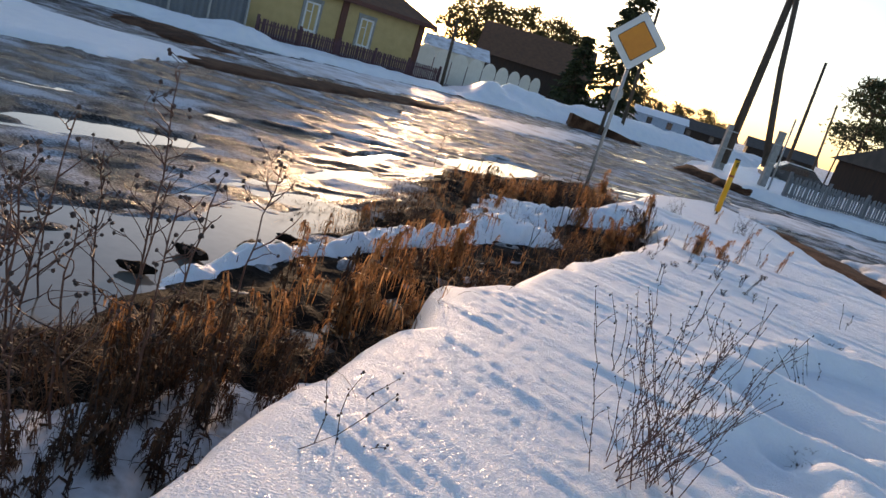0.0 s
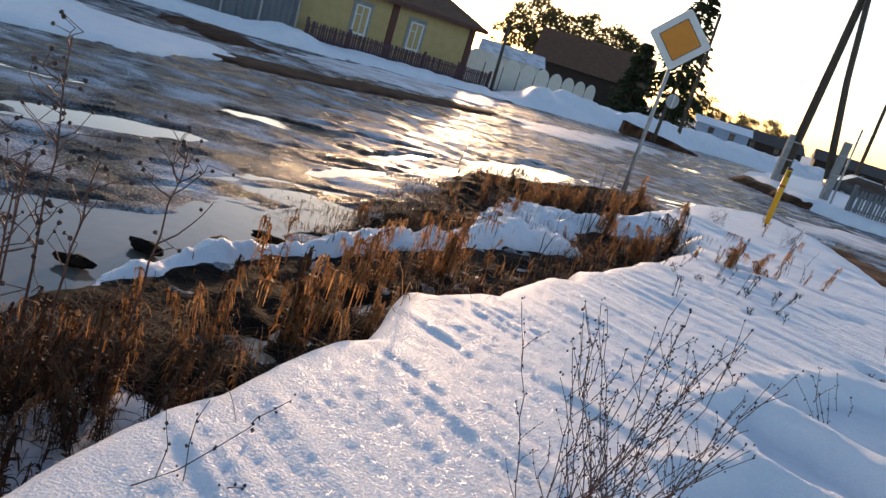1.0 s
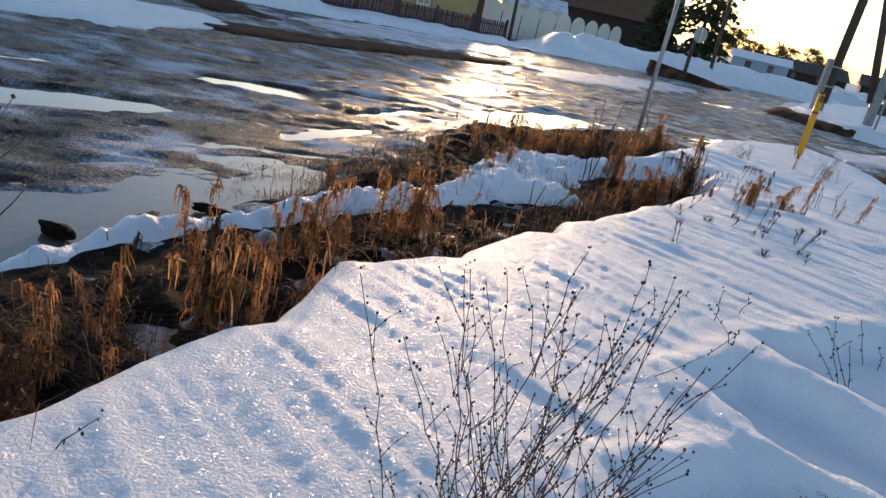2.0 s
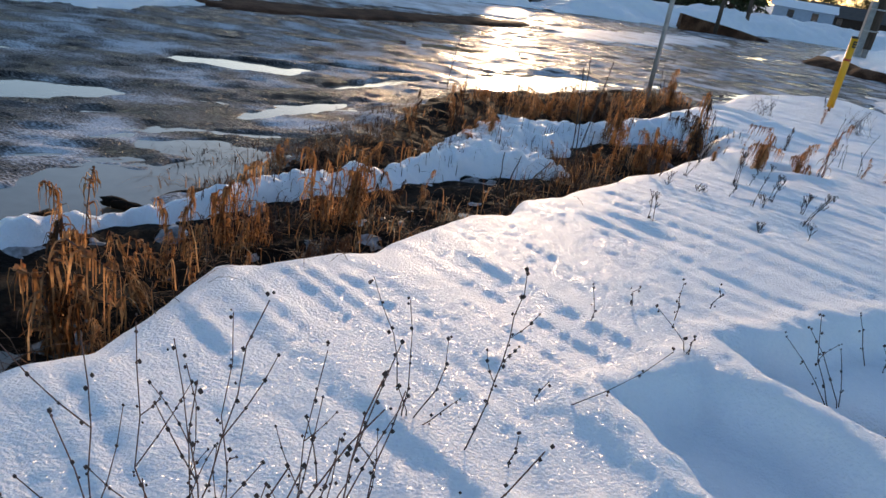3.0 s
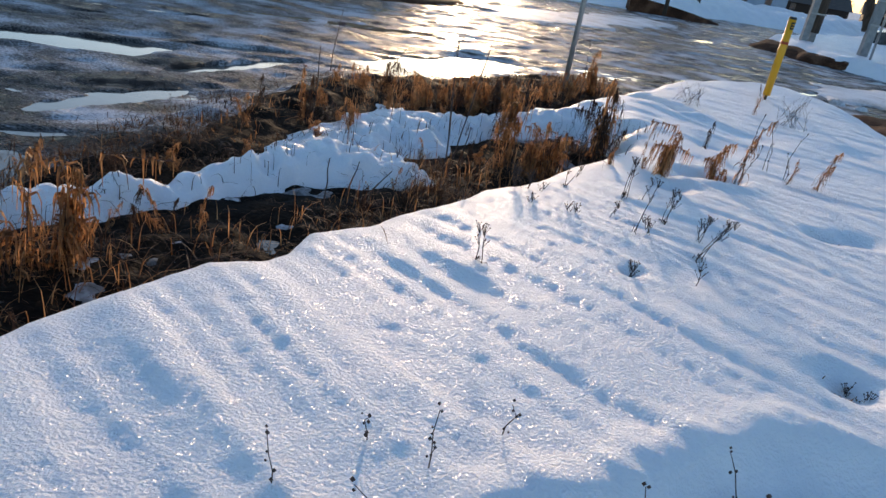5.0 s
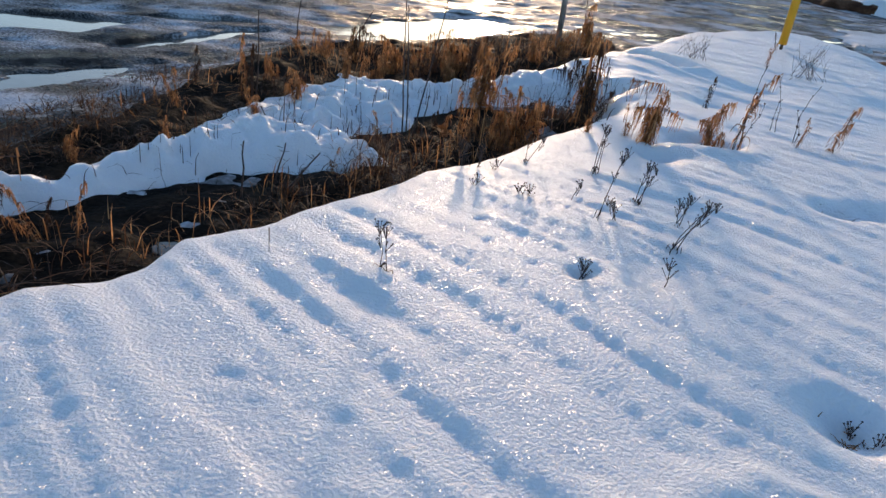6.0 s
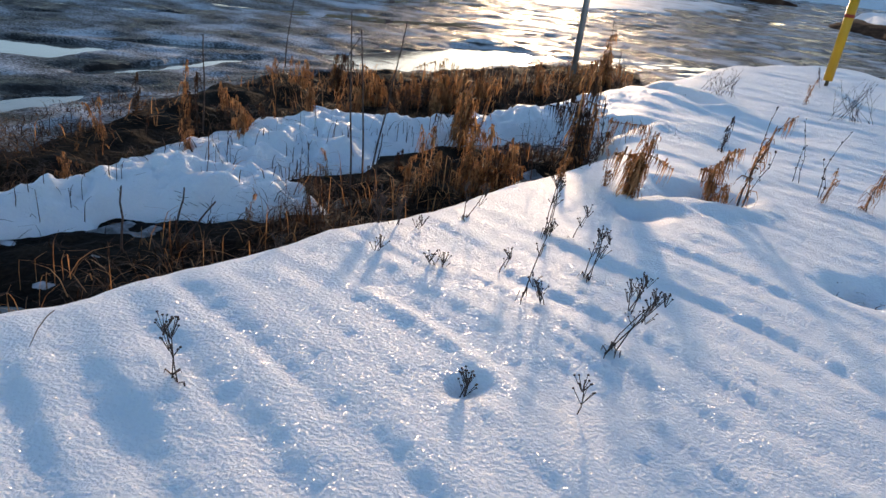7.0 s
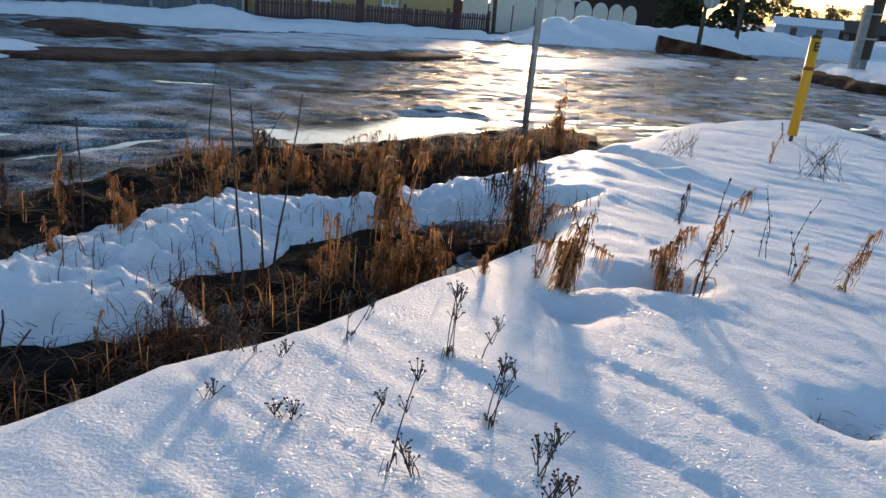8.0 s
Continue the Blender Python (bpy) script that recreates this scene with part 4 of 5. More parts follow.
def weed_meshes(seed, h, stems, spread, droop, mat, leafy, splay=0.06):
    """A clump of dry stalks whose withered leaves hang down. A pair of meshes for each stalk: stalk and foliage."""
    rnd = random.Random(seed)
    out = []
    for s in range(stems):
        st, lv = Geo(), Geo()
        a, r = rnd.uniform(0, 6.28), spread * math.sqrt(rnd.random())
        b = (math.cos(a) * r, math.sin(a) * r, -0.06)
        hh = h * (1.0 if s == 0 else rnd.uniform(0.45, 0.97))
        tip = (b[0] * 1.3 + rnd.gauss(0, splay) * h, b[1] * 1.3 + rnd.gauss(0, splay) * h, hh)
        pts = bent(b, tip, 0.04 * h, 5, rnd, 0.004)
        nod, way = rnd.uniform(0.03, 0.20 if droop < 1.2 else 0.42) * h * droop, rnd.uniform(0, 6.28)
        top = Vector(pts[5])
        pts[5] = tuple(top + Vector((math.cos(way) * nod, math.sin(way) * nod, -0.5 * nod)))
        pts[4] = tuple(Vector(pts[4]) + Vector((math.cos(way) * nod * 0.3, math.sin(way) * nod * 0.3, 0.02 * h)))
        st.tube(pts, 0.0032, 0.0016, 3, False)
        for k in range(int(leafy * rnd.uniform(0.75, 1.25))):
            t = 0.14 + 0.86 * rnd.random() ** 0.75
            i = min(4, int(t * 5))
            p = Vector(pts[i]).lerp(Vector(pts[i + 1]), t * 5 - i)
            ang = rnd.uniform(0, 6.28)
            d = Vector((math.cos(ang), math.sin(ang), 0))
            L = (0.02 + 0.085 * rnd.random() ** 1.4) * (0.45 + 0.65 * droop)
            reach = rnd.uniform(0.004, 0.042) * (0.45 + 1.1 * math.sin(math.pi * min(1.0, 0.15 + 0.8 * t))) * (0.6 + 0.4 * droop)
            q = [p, p + d * reach * 0.7 + Vector((0, 0, L * rnd.uniform(-0.05, 0.3))), p + d * reach - Vector((0, 0, L * 0.35)), p + d * reach * rnd.uniform(0.7, 1.3) - Vector((0, 0, L * rnd.uniform(0.7, 1.2)))]
            tw = rnd.uniform(-0.7, 0.7)
            lv.ribbon([tuple(x) for x in q], rnd.uniform(0.005, 0.015), 0.002, Vector((-d.y + tw * d.x, d.x + tw * d.y, rnd.uniform(-0.4, 0.4))).normalized())
        out.append((st.mesh("stalk", TWIG), lv.mesh("foliage", mat)))
    return out


def place_weed(meshes, x, y, turn, lean_x, lean_y, scale, label, group, z=None, mats=None):
    t = new("dry_weed")
    t.empty_display_size = 0.1
    zz = height_at(x, y) if z is None else z
    t.matrix_basis = Matrix.Translation((x, y, zz)) @ Matrix.Rotation(lean_x, 4, "Y") @ Matrix.Rotation(-lean_y, 4, "X") @ Matrix.Rotation(radians(turn), 4, "Z") @ Matrix.Scale(scale, 4)
    tagged(t, label, "dry plant", group)
    for stalk, foliage in meshes:
        part("foliage", foliage, None, part("stalk", stalk, None, t))
    return t


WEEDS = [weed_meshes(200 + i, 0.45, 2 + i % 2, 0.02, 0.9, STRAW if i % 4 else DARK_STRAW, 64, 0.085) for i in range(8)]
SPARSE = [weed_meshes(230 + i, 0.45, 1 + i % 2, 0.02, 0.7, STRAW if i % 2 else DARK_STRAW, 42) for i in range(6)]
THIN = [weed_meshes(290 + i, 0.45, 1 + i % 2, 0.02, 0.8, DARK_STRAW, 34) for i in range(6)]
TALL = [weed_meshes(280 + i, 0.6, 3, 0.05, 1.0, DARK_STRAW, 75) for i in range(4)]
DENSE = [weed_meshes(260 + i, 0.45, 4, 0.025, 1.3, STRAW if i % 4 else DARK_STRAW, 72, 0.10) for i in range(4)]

# single dry plants in the snow: x, y, height, lean x, lean y, which
for x, y, h, lx, ly, which in [(3.85, 8.62, 0.43, 0.07, 0, DENSE[1]), (3.86, 8.63, 0.36, 0.02, 0, DENSE[2]), (3.75, 8.71, 0.20, 0.0, 0, WEEDS[1]), (4.30, 8.98, 0.36, 0.0, 0, DENSE[3]), (4.32, 9.0, 0.30, 0.02, 0, WEEDS[2]), (4.55, 10.25, 0.26, 0.02, 0, WEEDS[4]), (4.93, 9.21, 0.21, 0.04, 0, SPARSE[1]), (5.14, 9.17, 0.34, 0.03, 0, WEEDS[2]),
                               (3.52, 8.72, 0.15, 0.0, 0, DENSE[1]), (3.59, 9.92, 0.76, 0.02, 0, WEEDS[1]), (3.57, 9.95, 0.55, -0.01, 0, DENSE[0]), (3.60, 9.9, 0.66, 0.0, 0, WEEDS[4]), (5.62, 12.5, 0.27, 0.02, 0, SPARSE[1]), (6.05, 13.70, 0.24, -0.1, 0, SPARSE[2]), (4.41, 8.75, 0.50, 0.05, 0, SPARSE[3])]:
    place_weed(which, x, y, random.uniform(0, 360), lx / max(h, 0.2), ly, h / 0.45, "clump of drooping straw-coloured dry weed standing in snow", "dry weeds in the snow")

# plants in the ditch
for x, y, h, lx, which in [(0.37, 4.66, 0.72, 0.02, DENSE[1]), (0.33, 4.68, 0.6, 0.03, WEEDS[4]), (0.02, 5.27, 0.54, 0.02, WEEDS[1]), (0.45, 5.29, 0.48, 0.02, WEEDS[2]), (0.47, 5.52, 0.45, 0.0, WEEDS[7]), (0.54, 5.72, 0.56, 0.01, DENSE[3]), (0.67, 5.84, 0.43, 0.02, SPARSE[1]), (0.70, 5.86, 0.30, 0.03, WEEDS[2]), (1.02, 6.34, 0.66, 0.0, DENSE[2]), (0.98, 6.32, 0.5, 0.04, WEEDS[5]),
                           (0.91, 6.42, 0.30, -0.04, SPARSE[3]), (1.35, 6.95, 0.31, 0.04, SPARSE[5]), (0.38, 5.0, 0.34, 0.05, SPARSE[1]), (1.18, 6.95, 0.22, 0.05, WEEDS[4]), (0.9, 6.21, 0.62, 0.02, WEEDS[1]), (1.0, 6.32, 0.38, 0.16, SPARSE[3]), (1.2, 6.87, 0.30, -0.09, WEEDS[2]), (0.95, 6.77, 0.2, 0.05, SPARSE[1]), (1.05, 6.82, 0.27, 0.05, WEEDS[4]), (2.96, 9.13, 0.53, 0.0, DENSE[2]), (3.2, 9.3, 0.42, -0.03, DENSE[3]), (3.11, 9.24, 0.5, -0.05, WEEDS[1]),
                           (3.02, 9.2, 0.42, 0.03, DENSE[1]), (2.48, 8.8, 0.26, -0.03, SPARSE[2]), (2.42, 8.12, 0.35, 0.02, THIN[1]), (2.38, 8.16, 0.28, -0.02, THIN[2]), (2.12, 8.08, 0.21, 0.02, SPARSE[5]), (2.2, 8.94, 0.22, -0.02, WEEDS[2]), (2.77, 9.01, 0.43, 0.01, WEEDS[5]), (2.8, 9.98, 0.68, 0.05, DENSE[2]), (2.84, 10.02, 0.6, 0.08, WEEDS[1]), (2.71, 10.12, 0.34, 0.0, WEEDS[7]), (3.14, 9.33, 0.43, -0.04, DENSE[0]), (3.07, 9.3, 0.33, -0.04, DENSE[2]),
                           (2.67, 9.61, 0.4, 0.0, SPARSE[4]), (2.53, 9.25, 0.18, -0.02, DENSE[0]), (2.6, 9.2, 0.2, 0.04, DENSE[3]), (2.85, 9.3, 0.25, 0.03, DENSE[0]), (3.69, 10.6, 0.34, -0.03, THIN[3]), (3.43, 10.8, 0.29, 0.0, THIN[4]), (3.7, 9.98, 0.5, 0.02, THIN[5]), (3.45, 9.9, 0.45, 0.02, THIN[0]), (1.21, 9.14, 0.45, 0.03, SPARSE[1]), (1.24, 9.16, 0.40, 0.0, WEEDS[4]),
                           (-0.1, 3.93, 0.44, -0.1, WEEDS[2]), (0.11, 3.96, 0.46, -0.05, WEEDS[1]), (0.12, 4.31, 0.46, -0.06, WEEDS[5]), (-0.04, 3.59, 0.40, 0.02, WEEDS[1]), (-0.26, 2.85, 0.62, -0.06, WEEDS[2]), (-0.58, 3.06, 0.34, 0, WEEDS[5]), (-0.03, 3.37, 0.60, 0.03, WEEDS[4]), (-0.43, 3.41, 0.5, 0.0, DENSE[2])]:
    # the nearest plants get dark foliage as painted shade
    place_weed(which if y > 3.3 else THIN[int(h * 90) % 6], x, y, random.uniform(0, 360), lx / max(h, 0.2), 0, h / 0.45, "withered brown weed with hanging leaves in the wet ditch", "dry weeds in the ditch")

rnd = random.Random(77)
AXIS = [(-0.91, 1.52), (-0.44, 2.66), (0.03, 3.69), (0.47, 4.64), (0.97, 5.59), (1.58, 6.65)]


def along(line, t):
    k = t * (len(line) - 1)
    i = min(len(line) - 2, int(k))
    a, b = Vector((*line[i], 0)), Vector((*line[i + 1], 0))
    return a.lerp(b, k - i), (b - a).normalized()


for i in range(34):
    p, d = along(AXIS, 0.85 * rnd.random())
    q = p + Vector((-d.y, d.x, 0)) * rnd.uniform(-0.32, 0.5)
    # towards the near end, dark foliage replaces the missing shadow
    which = rnd.choice(WEEDS + SPARSE + DENSE[:1] if q.y > 3.7 else THIN)
    place_weed(which, q.x, q.y, rnd.uniform(0, 360), rnd.gauss(0, 0.12), rnd.gauss(0, 0.12), rnd.uniform(0.4, 0.9) if q.y > 3.2 else rnd.uniform(0.3, 0.65), "withered brown weed with hanging leaves in the wet ditch", "dry weeds in the ditch")
VERGE = [(0.48, 7.44), (1.06, 8.51), (1.16, 9.6), (1.5, 10.89), (2.38, 11.39), (3.07, 12.19), (3.67, 13.31)]
VERGE_CLUMPS = [(2.46, 11.2, 0.48), (2.11, 11.0, 0.28), (1.97, 10.86, 0.42), (2.3, 11.11, 0.26), (1.56, 10.9, 0.40), (2.65, 11.5, 0.35), (1.32, 10.68, 0.28), (1.52, 9.65, 0.14), (1.42, 9.47, 0.14), (2.19, 11.09, 0.33), (2.4, 11.17, 0.30), (2.57, 11.3, 0.34), (1.9, 10.82, 0.25), (2.75, 11.7, 0.29), (2.66, 11.06, 0.46),
                (2.39, 10.8, 0.32), (2.19, 10.55, 0.32), (1.95, 10.27, 0.28), (1.78, 9.79, 0.30), (1.17, 8.08, 0.18), (0.64, 7.35, 0.18), (0.86, 7.62, 0.18), (3.42, 12.59, 0.38), (3.75, 13.1, 0.6), (3.14, 12.04, 0.4), (1.59, 9.11, 0.26), (1.42, 8.78, 0.2), (0.15, 7.3, 0.26)]
for i, (x, y, h) in enumerate(VERGE_CLUMPS):
    for k in range(2):
        place_weed(rnd.choice(DENSE if k == 0 else WEEDS), x + rnd.gauss(0, 0.04), y + rnd.gauss(0, 0.04), rnd.uniform(0, 360), rnd.gauss(0, 0.06), rnd.gauss(0, 0.06), h / 0.45 * (1 if k == 0 else rnd.uniform(0.55, 0.9)), "tuft of backlit brown dry grass on the road verge", "dry tufts on the verge")
for i in range(20):
    p, d = along(VERGE, 0.1 + 0.9 * rnd.random())
    q = p + Vector((-d.y, d.x, 0)) * rnd.uniform(-0.35, 0.35)
    place_weed(rnd.choice(WEEDS + SPARSE), q.x, q.y, rnd.uniform(0, 360), rnd.gauss(0, 0.12), rnd.gauss(0, 0.12), rnd.uniform(0.3, 0.65), "tuft of backlit brown dry grass on the road verge", "dry tufts on the verge")



# more near weeds, coloured dark for the shade over this end of the ditch
for i in range(14):
    x, y = rnd.uniform(-1.0, 0.1), rnd.uniform(1.7, 3.4)
    if x > -1.75 + 0.42 * y + 0.35:
        continue
    place_weed(rnd.choice(THIN), x, y, rnd.uniform(0, 360), rnd.gauss(0, 0.2), rnd.gauss(0, 0.2), rnd.uniform(0.4, 1.1), "withered brown weed with hanging leaves in the wet ditch", "dry weeds in the ditch")


# tall stalks on the near slope of the ditch, with its shade put into their colour
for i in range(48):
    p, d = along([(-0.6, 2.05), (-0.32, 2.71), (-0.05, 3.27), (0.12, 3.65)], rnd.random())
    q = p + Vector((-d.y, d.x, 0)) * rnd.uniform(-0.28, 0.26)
    place_weed(rnd.choice(TALL + THIN[:2]), q.x, q.y, rnd.uniform(0, 360), rnd.gauss(0, 0.12), rnd.gauss(0, 0.12), rnd.uniform(0.45, 1.0), "brown withered weed on the snowy ditch slope, coloured dark for shade", "dark weeds on the ditch slope")


def grass_stuff(name, line, count, half, h, mat, label, seed, flat=0.5, lift=0.03):
    r = random.Random(seed)
    g = Geo()
    xs, ys, ds = [], [], []
    for i in range(count):
        p, d = along(line, r.random())
        off = r.gauss(0, half * 0.55)
        xs.append(p.x - d.y * off + r.gauss(0, 0.04))
        ys.append(p.y + d.x * off + r.gauss(0, 0.04))
    zs = ground_height(np.array(xs), np.array(ys))
    patch = fbm(np.array(xs) * 2.0, np.array(ys) * 2.0, seed, 3)
    for x, y, z, c in zip(xs, ys, zs, patch):
        if c < -0.22:
            continue
        a = r.uniform(0, 6.28)
        d = Vector((math.cos(a), math.sin(a), 0))
        L = h * r.uniform(0.5, 1.2) * (0.6 + 1.2 * max(0, c + 0.2))
        f = min(1.0, max(0.05, r.gauss(flat, 0.28)))
        b = Vector((x, y, z + lift))
        p1 = b + d * L * 0.35 * f + Vector((0, 0, L * 0.5 * (1.15 - f)))
        p2 = b + d * L * 0.75 * f + Vector((0, 0, L * 0.75 * (1.1 - f)))
        p3 = b + d * L * (0.4 + 0.7 * f) + Vector((0, 0, L * 0.8 * (1.02 - f) - 0.02 * f + 0.015))
        g.ribbon([tuple(b), tuple(p1), tuple(p2), tuple(p3)], r.uniform(0.003, 0.007), 0.0015, (-d.y, d.x, 0.15))
    ob = new(name, g.mesh(name, mat))
    return tagged(ob, label, "dead grass", kind="stuff")


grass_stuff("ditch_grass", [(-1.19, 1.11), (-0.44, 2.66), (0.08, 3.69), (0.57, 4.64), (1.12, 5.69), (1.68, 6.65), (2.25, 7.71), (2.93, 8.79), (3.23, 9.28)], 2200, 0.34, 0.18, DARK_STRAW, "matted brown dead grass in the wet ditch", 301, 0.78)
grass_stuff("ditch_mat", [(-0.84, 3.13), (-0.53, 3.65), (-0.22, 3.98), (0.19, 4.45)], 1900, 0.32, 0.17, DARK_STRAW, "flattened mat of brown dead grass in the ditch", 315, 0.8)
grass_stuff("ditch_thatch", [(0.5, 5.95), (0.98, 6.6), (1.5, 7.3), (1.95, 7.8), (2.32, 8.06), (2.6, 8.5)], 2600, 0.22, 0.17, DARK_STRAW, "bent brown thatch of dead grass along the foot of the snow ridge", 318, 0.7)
grass_stuff("ditch_straw", [(0.29, 4.26), (0.65, 5.12), (1.16, 6.17), (1.77, 7.23), (2.45, 8.4), (3.13, 9.38)], 700, 0.30, 0.24, STRAW, "straw-coloured bent grass blades in the ditch", 302, 0.45)
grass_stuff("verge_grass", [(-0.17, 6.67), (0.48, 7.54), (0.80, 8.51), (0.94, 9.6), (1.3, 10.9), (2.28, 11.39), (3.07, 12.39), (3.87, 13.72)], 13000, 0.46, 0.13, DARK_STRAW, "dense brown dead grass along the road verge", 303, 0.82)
grass_stuff("verge_straw", [(1.21, 9.8), (1.5, 10.89), (2.48, 11.49), (3.27, 12.6), (3.88, 13.93)], 800, 0.34, 0.22, STRAW, "backlit straw blades along the road verge", 304, 0.55)
grass_stuff("ditch_tuft", [(2.26, 8.5), (2.6, 8.94), (2.99, 9.23), (3.23, 9.38)], 1300, 0.22, 0.15, DARK_STRAW, "brown grass tufts at the end of the ditch", 309, 0.6)
grass_stuff("hollow_grass", [(3.96, 12.49), (4.44, 12.14)], 500, 0.12, 0.10, DARK_STRAW, "short brown grass in a thawed hollow", 305, 0.6, -0.01)
grass_stuff("berm_grass", [(-0.56, 4.65), (0.07, 5.99), (0.63, 6.81), (1.2, 7.63), (1.68, 8.5), (2.17, 9.49), (3.05, 10.28)], 420, 0.26, 0.20, DARK_STRAW, "single dead grass stems poking out of the snow ridge", 311, 0.3, -0.02)
grass_stuff("verge_litter", [(-0.31, 6.48), (0.25, 7.25), (0.72, 8.32), (0.92, 9.6)], 380, 0.3, 0.16, STRAW, "loose pale straw lying on the verge", 314, 0.88)
grass_stuff("bank_grass", [(3.24, 9.88), (3.73, 10.17), (4.03, 10.57)], 700, 0.25, 0.22, DARK_STRAW, "thin brown grass poking through snow", 306, 0.4, -0.01)


grass_stuff("hole_grass", [(2.56, 3.8), (2.68, 3.87)], 260, 0.06, 0.10, DARK_STRAW, "brown grass showing in a melted hole", 307, 0.6, -0.01)
grass_stuff("pit_leaves", [(4.04, 6.05), (4.13, 6.03)], 70, 0.03, 0.06, STRAW, "rusty dead leaves in a small melted pit", 317, 0.85, -0.01)
grass_stuff("hole_leaves", [(4.69, 7.9), (4.79, 7.95)], 90, 0.04, 0.06, DARK_STRAW, "dark dead leaves in a melted hole", 308, 0.8, -0.01)


def budded_plant(name, x, y, stems, seed, label, mat=TWIG, side=0.5, bud=0.0055, thick=0.0028, group="", foot=0.012):
    """Dry stems with small dark buds along them. stems: tip offsets dx, dy, h."""
    r = random.Random(seed)
    t = thing(name, x, y, height_at(x, y), label, "dry plant", group=group)
    for dx, dy, h in stems:
        st, bd = Geo(), Geo()
        b = (r.gauss(0, foot), r.gauss(0, foot * 0.7), -0.06)
        n = max(4, int(h / 0.06))
        pts = bent(b, (dx, dy, h), 0.035, n, r, 0.005)
        st.tube(pts, thick, thick * 0.45, 4, False)
        for i in range(2, n + 1):
            p = Vector(pts[i])
            for q in range(2):
                bd.bud(tuple(p + Vector((r.gauss(0, 0.004), r.gauss(0, 0.004), r.uniform(-0.02, 0.02)))), bud * r.uniform(0.6, 1.2))
            if r.random() < side and i < n - 1:
                a = r.uniform(0, 6.28)
                L = r.uniform(0.05, 0.16) * min(1, h / 0.4)
                e = p + Vector((math.cos(a) * L * 0.6, math.sin(a) * L * 0.6, L * 0.9))
                sp = bent(tuple(p), tuple(e), 0.01, 3, r)
                st.tube(sp, thick * 0.6, thick * 0.35, 3, False)
                for k in (1, 2, 3):
                    bd.bud(sp[k], bud * r.uniform(0.6, 1.1))
        tagged(part("bud", bd, TWIG, part("stem", st, mat, t), "small dark buds"), kind="stuff")
    return t


r0 = random.Random(5)
shrub = []
for i in range(34):
    a = r0.uniform(0, 6.28)
    rad = 0.42 * math.sqrt(r0.random())
    shrub.append((math.cos(a) * rad * 0.92 - 0.05, math.sin(a) * rad * 0.8, r0.uniform(0.42, 0.80) * (1 - 0.25 * rad)))
budded_plant("dry_shrub", 1.7, 3.16, shrub + [(0.40, 0.06, 0.70), (-0.42, 0.03, 0.66), (0.02, 0.1, 0.80), (0.2, 0.0, 0.8), (-0.2, 0.05, 0.72)], 11, "leafless shrub of thin budded stems standing in snow", RED_TWIG, 0.6, 0.0036, 0.0021, foot=0.085)
for k, (x, y, stems) in enumerate([(1.82, 4.16, [(-0.16, 0.03, 0.40), (-0.04, 0.04, 0.35), (0.08, 0.02, 0.27), (0.13, 0.0, 0.10)]), (1.99, 4.07, [(0.07, 0.03, 0.55)]), (2.18, 4.36, [(0.38, 0.12, 0.22), (0.03, 0.02, 0.08)]), (2.74, 4.83, [(-0.17, 0.05, 0.15), (-0.03, 0.02, 0.09)]),
                                   (3.31, 4.95, [(-0.16, 0.05, 0.34), (-0.19, 0.03, 0.29), (-0.26, 0.02, 0.24), (-0.02, 0.1, 0.2)]), (3.52, 5.3, [(-0.08, 0.02, 0.22), (0.06, 0.02, 0.1)]), (2.13, 4.06, [(0.0, 0.0, 0.10)]), (0.47, 2.85, [(-0.02, 0.0, 0.25)]), (0.33, 2.8, [(0.36, 0.06, 0.25)]), (0.54, 2.86, [(0.02, 0.0, 0.26), (0.16, 0.0, 0.04)]), (0.58, 3.21, [(0.13, 0.02, 0.12)]), (2.36, 5.02, [(-0.02, 0.0, 0.14)]), (2.57, 5.18, [(-0.02, 0.0, 0.11)]), (2.7, 5.2, [(0.0, 0.0, 0.15)]), (2.85, 5.34, [(0.03, 0.0, 0.1)]), (4.5, 6.65, [(-0.05, 0.03, 0.2), (0.06, 0, 0.15)]),
                                   (4.40, 8.74, [(0.03, 0.0, 0.50), (0.1, 0.02, 0.3)]), (4.89, 9.64, [(-0.05, 0.02, 0.36), (0.0, 0.0, 0.22)]), (4.95, 9.33, [(0.03, 0.0, 0.38), (-0.04, 0, 0.2)])]):
    budded_plant("budded_weed", x, y, stems, 400 + k, "thin dark dry stem with small buds in snow", TWIG, 0.12, 0.0055, 0.0024, "dry stems in the snow")
for k, (x, y, h, n) in enumerate([(4.83, 12.38, 0.26, 16), (5.85, 12.08, 0.36, 18), (3.65, 9.92, 0.42, 14), (3.38, 9.97, 0.36, 10)]):
    r1 = random.Random(500 + k)
    budded_plant("low_shrub", x, y, [(r1.uniform(-0.17, 0.17), r1.uniform(-0.1, 0.1), h * r1.uniform(0.5, 1)) for i in range(n + 6)], 520 + k, "low leafless twiggy shrub sticking out of the snow", TWIG, 0.9, 0.003, 0.0017, foot=0.12)


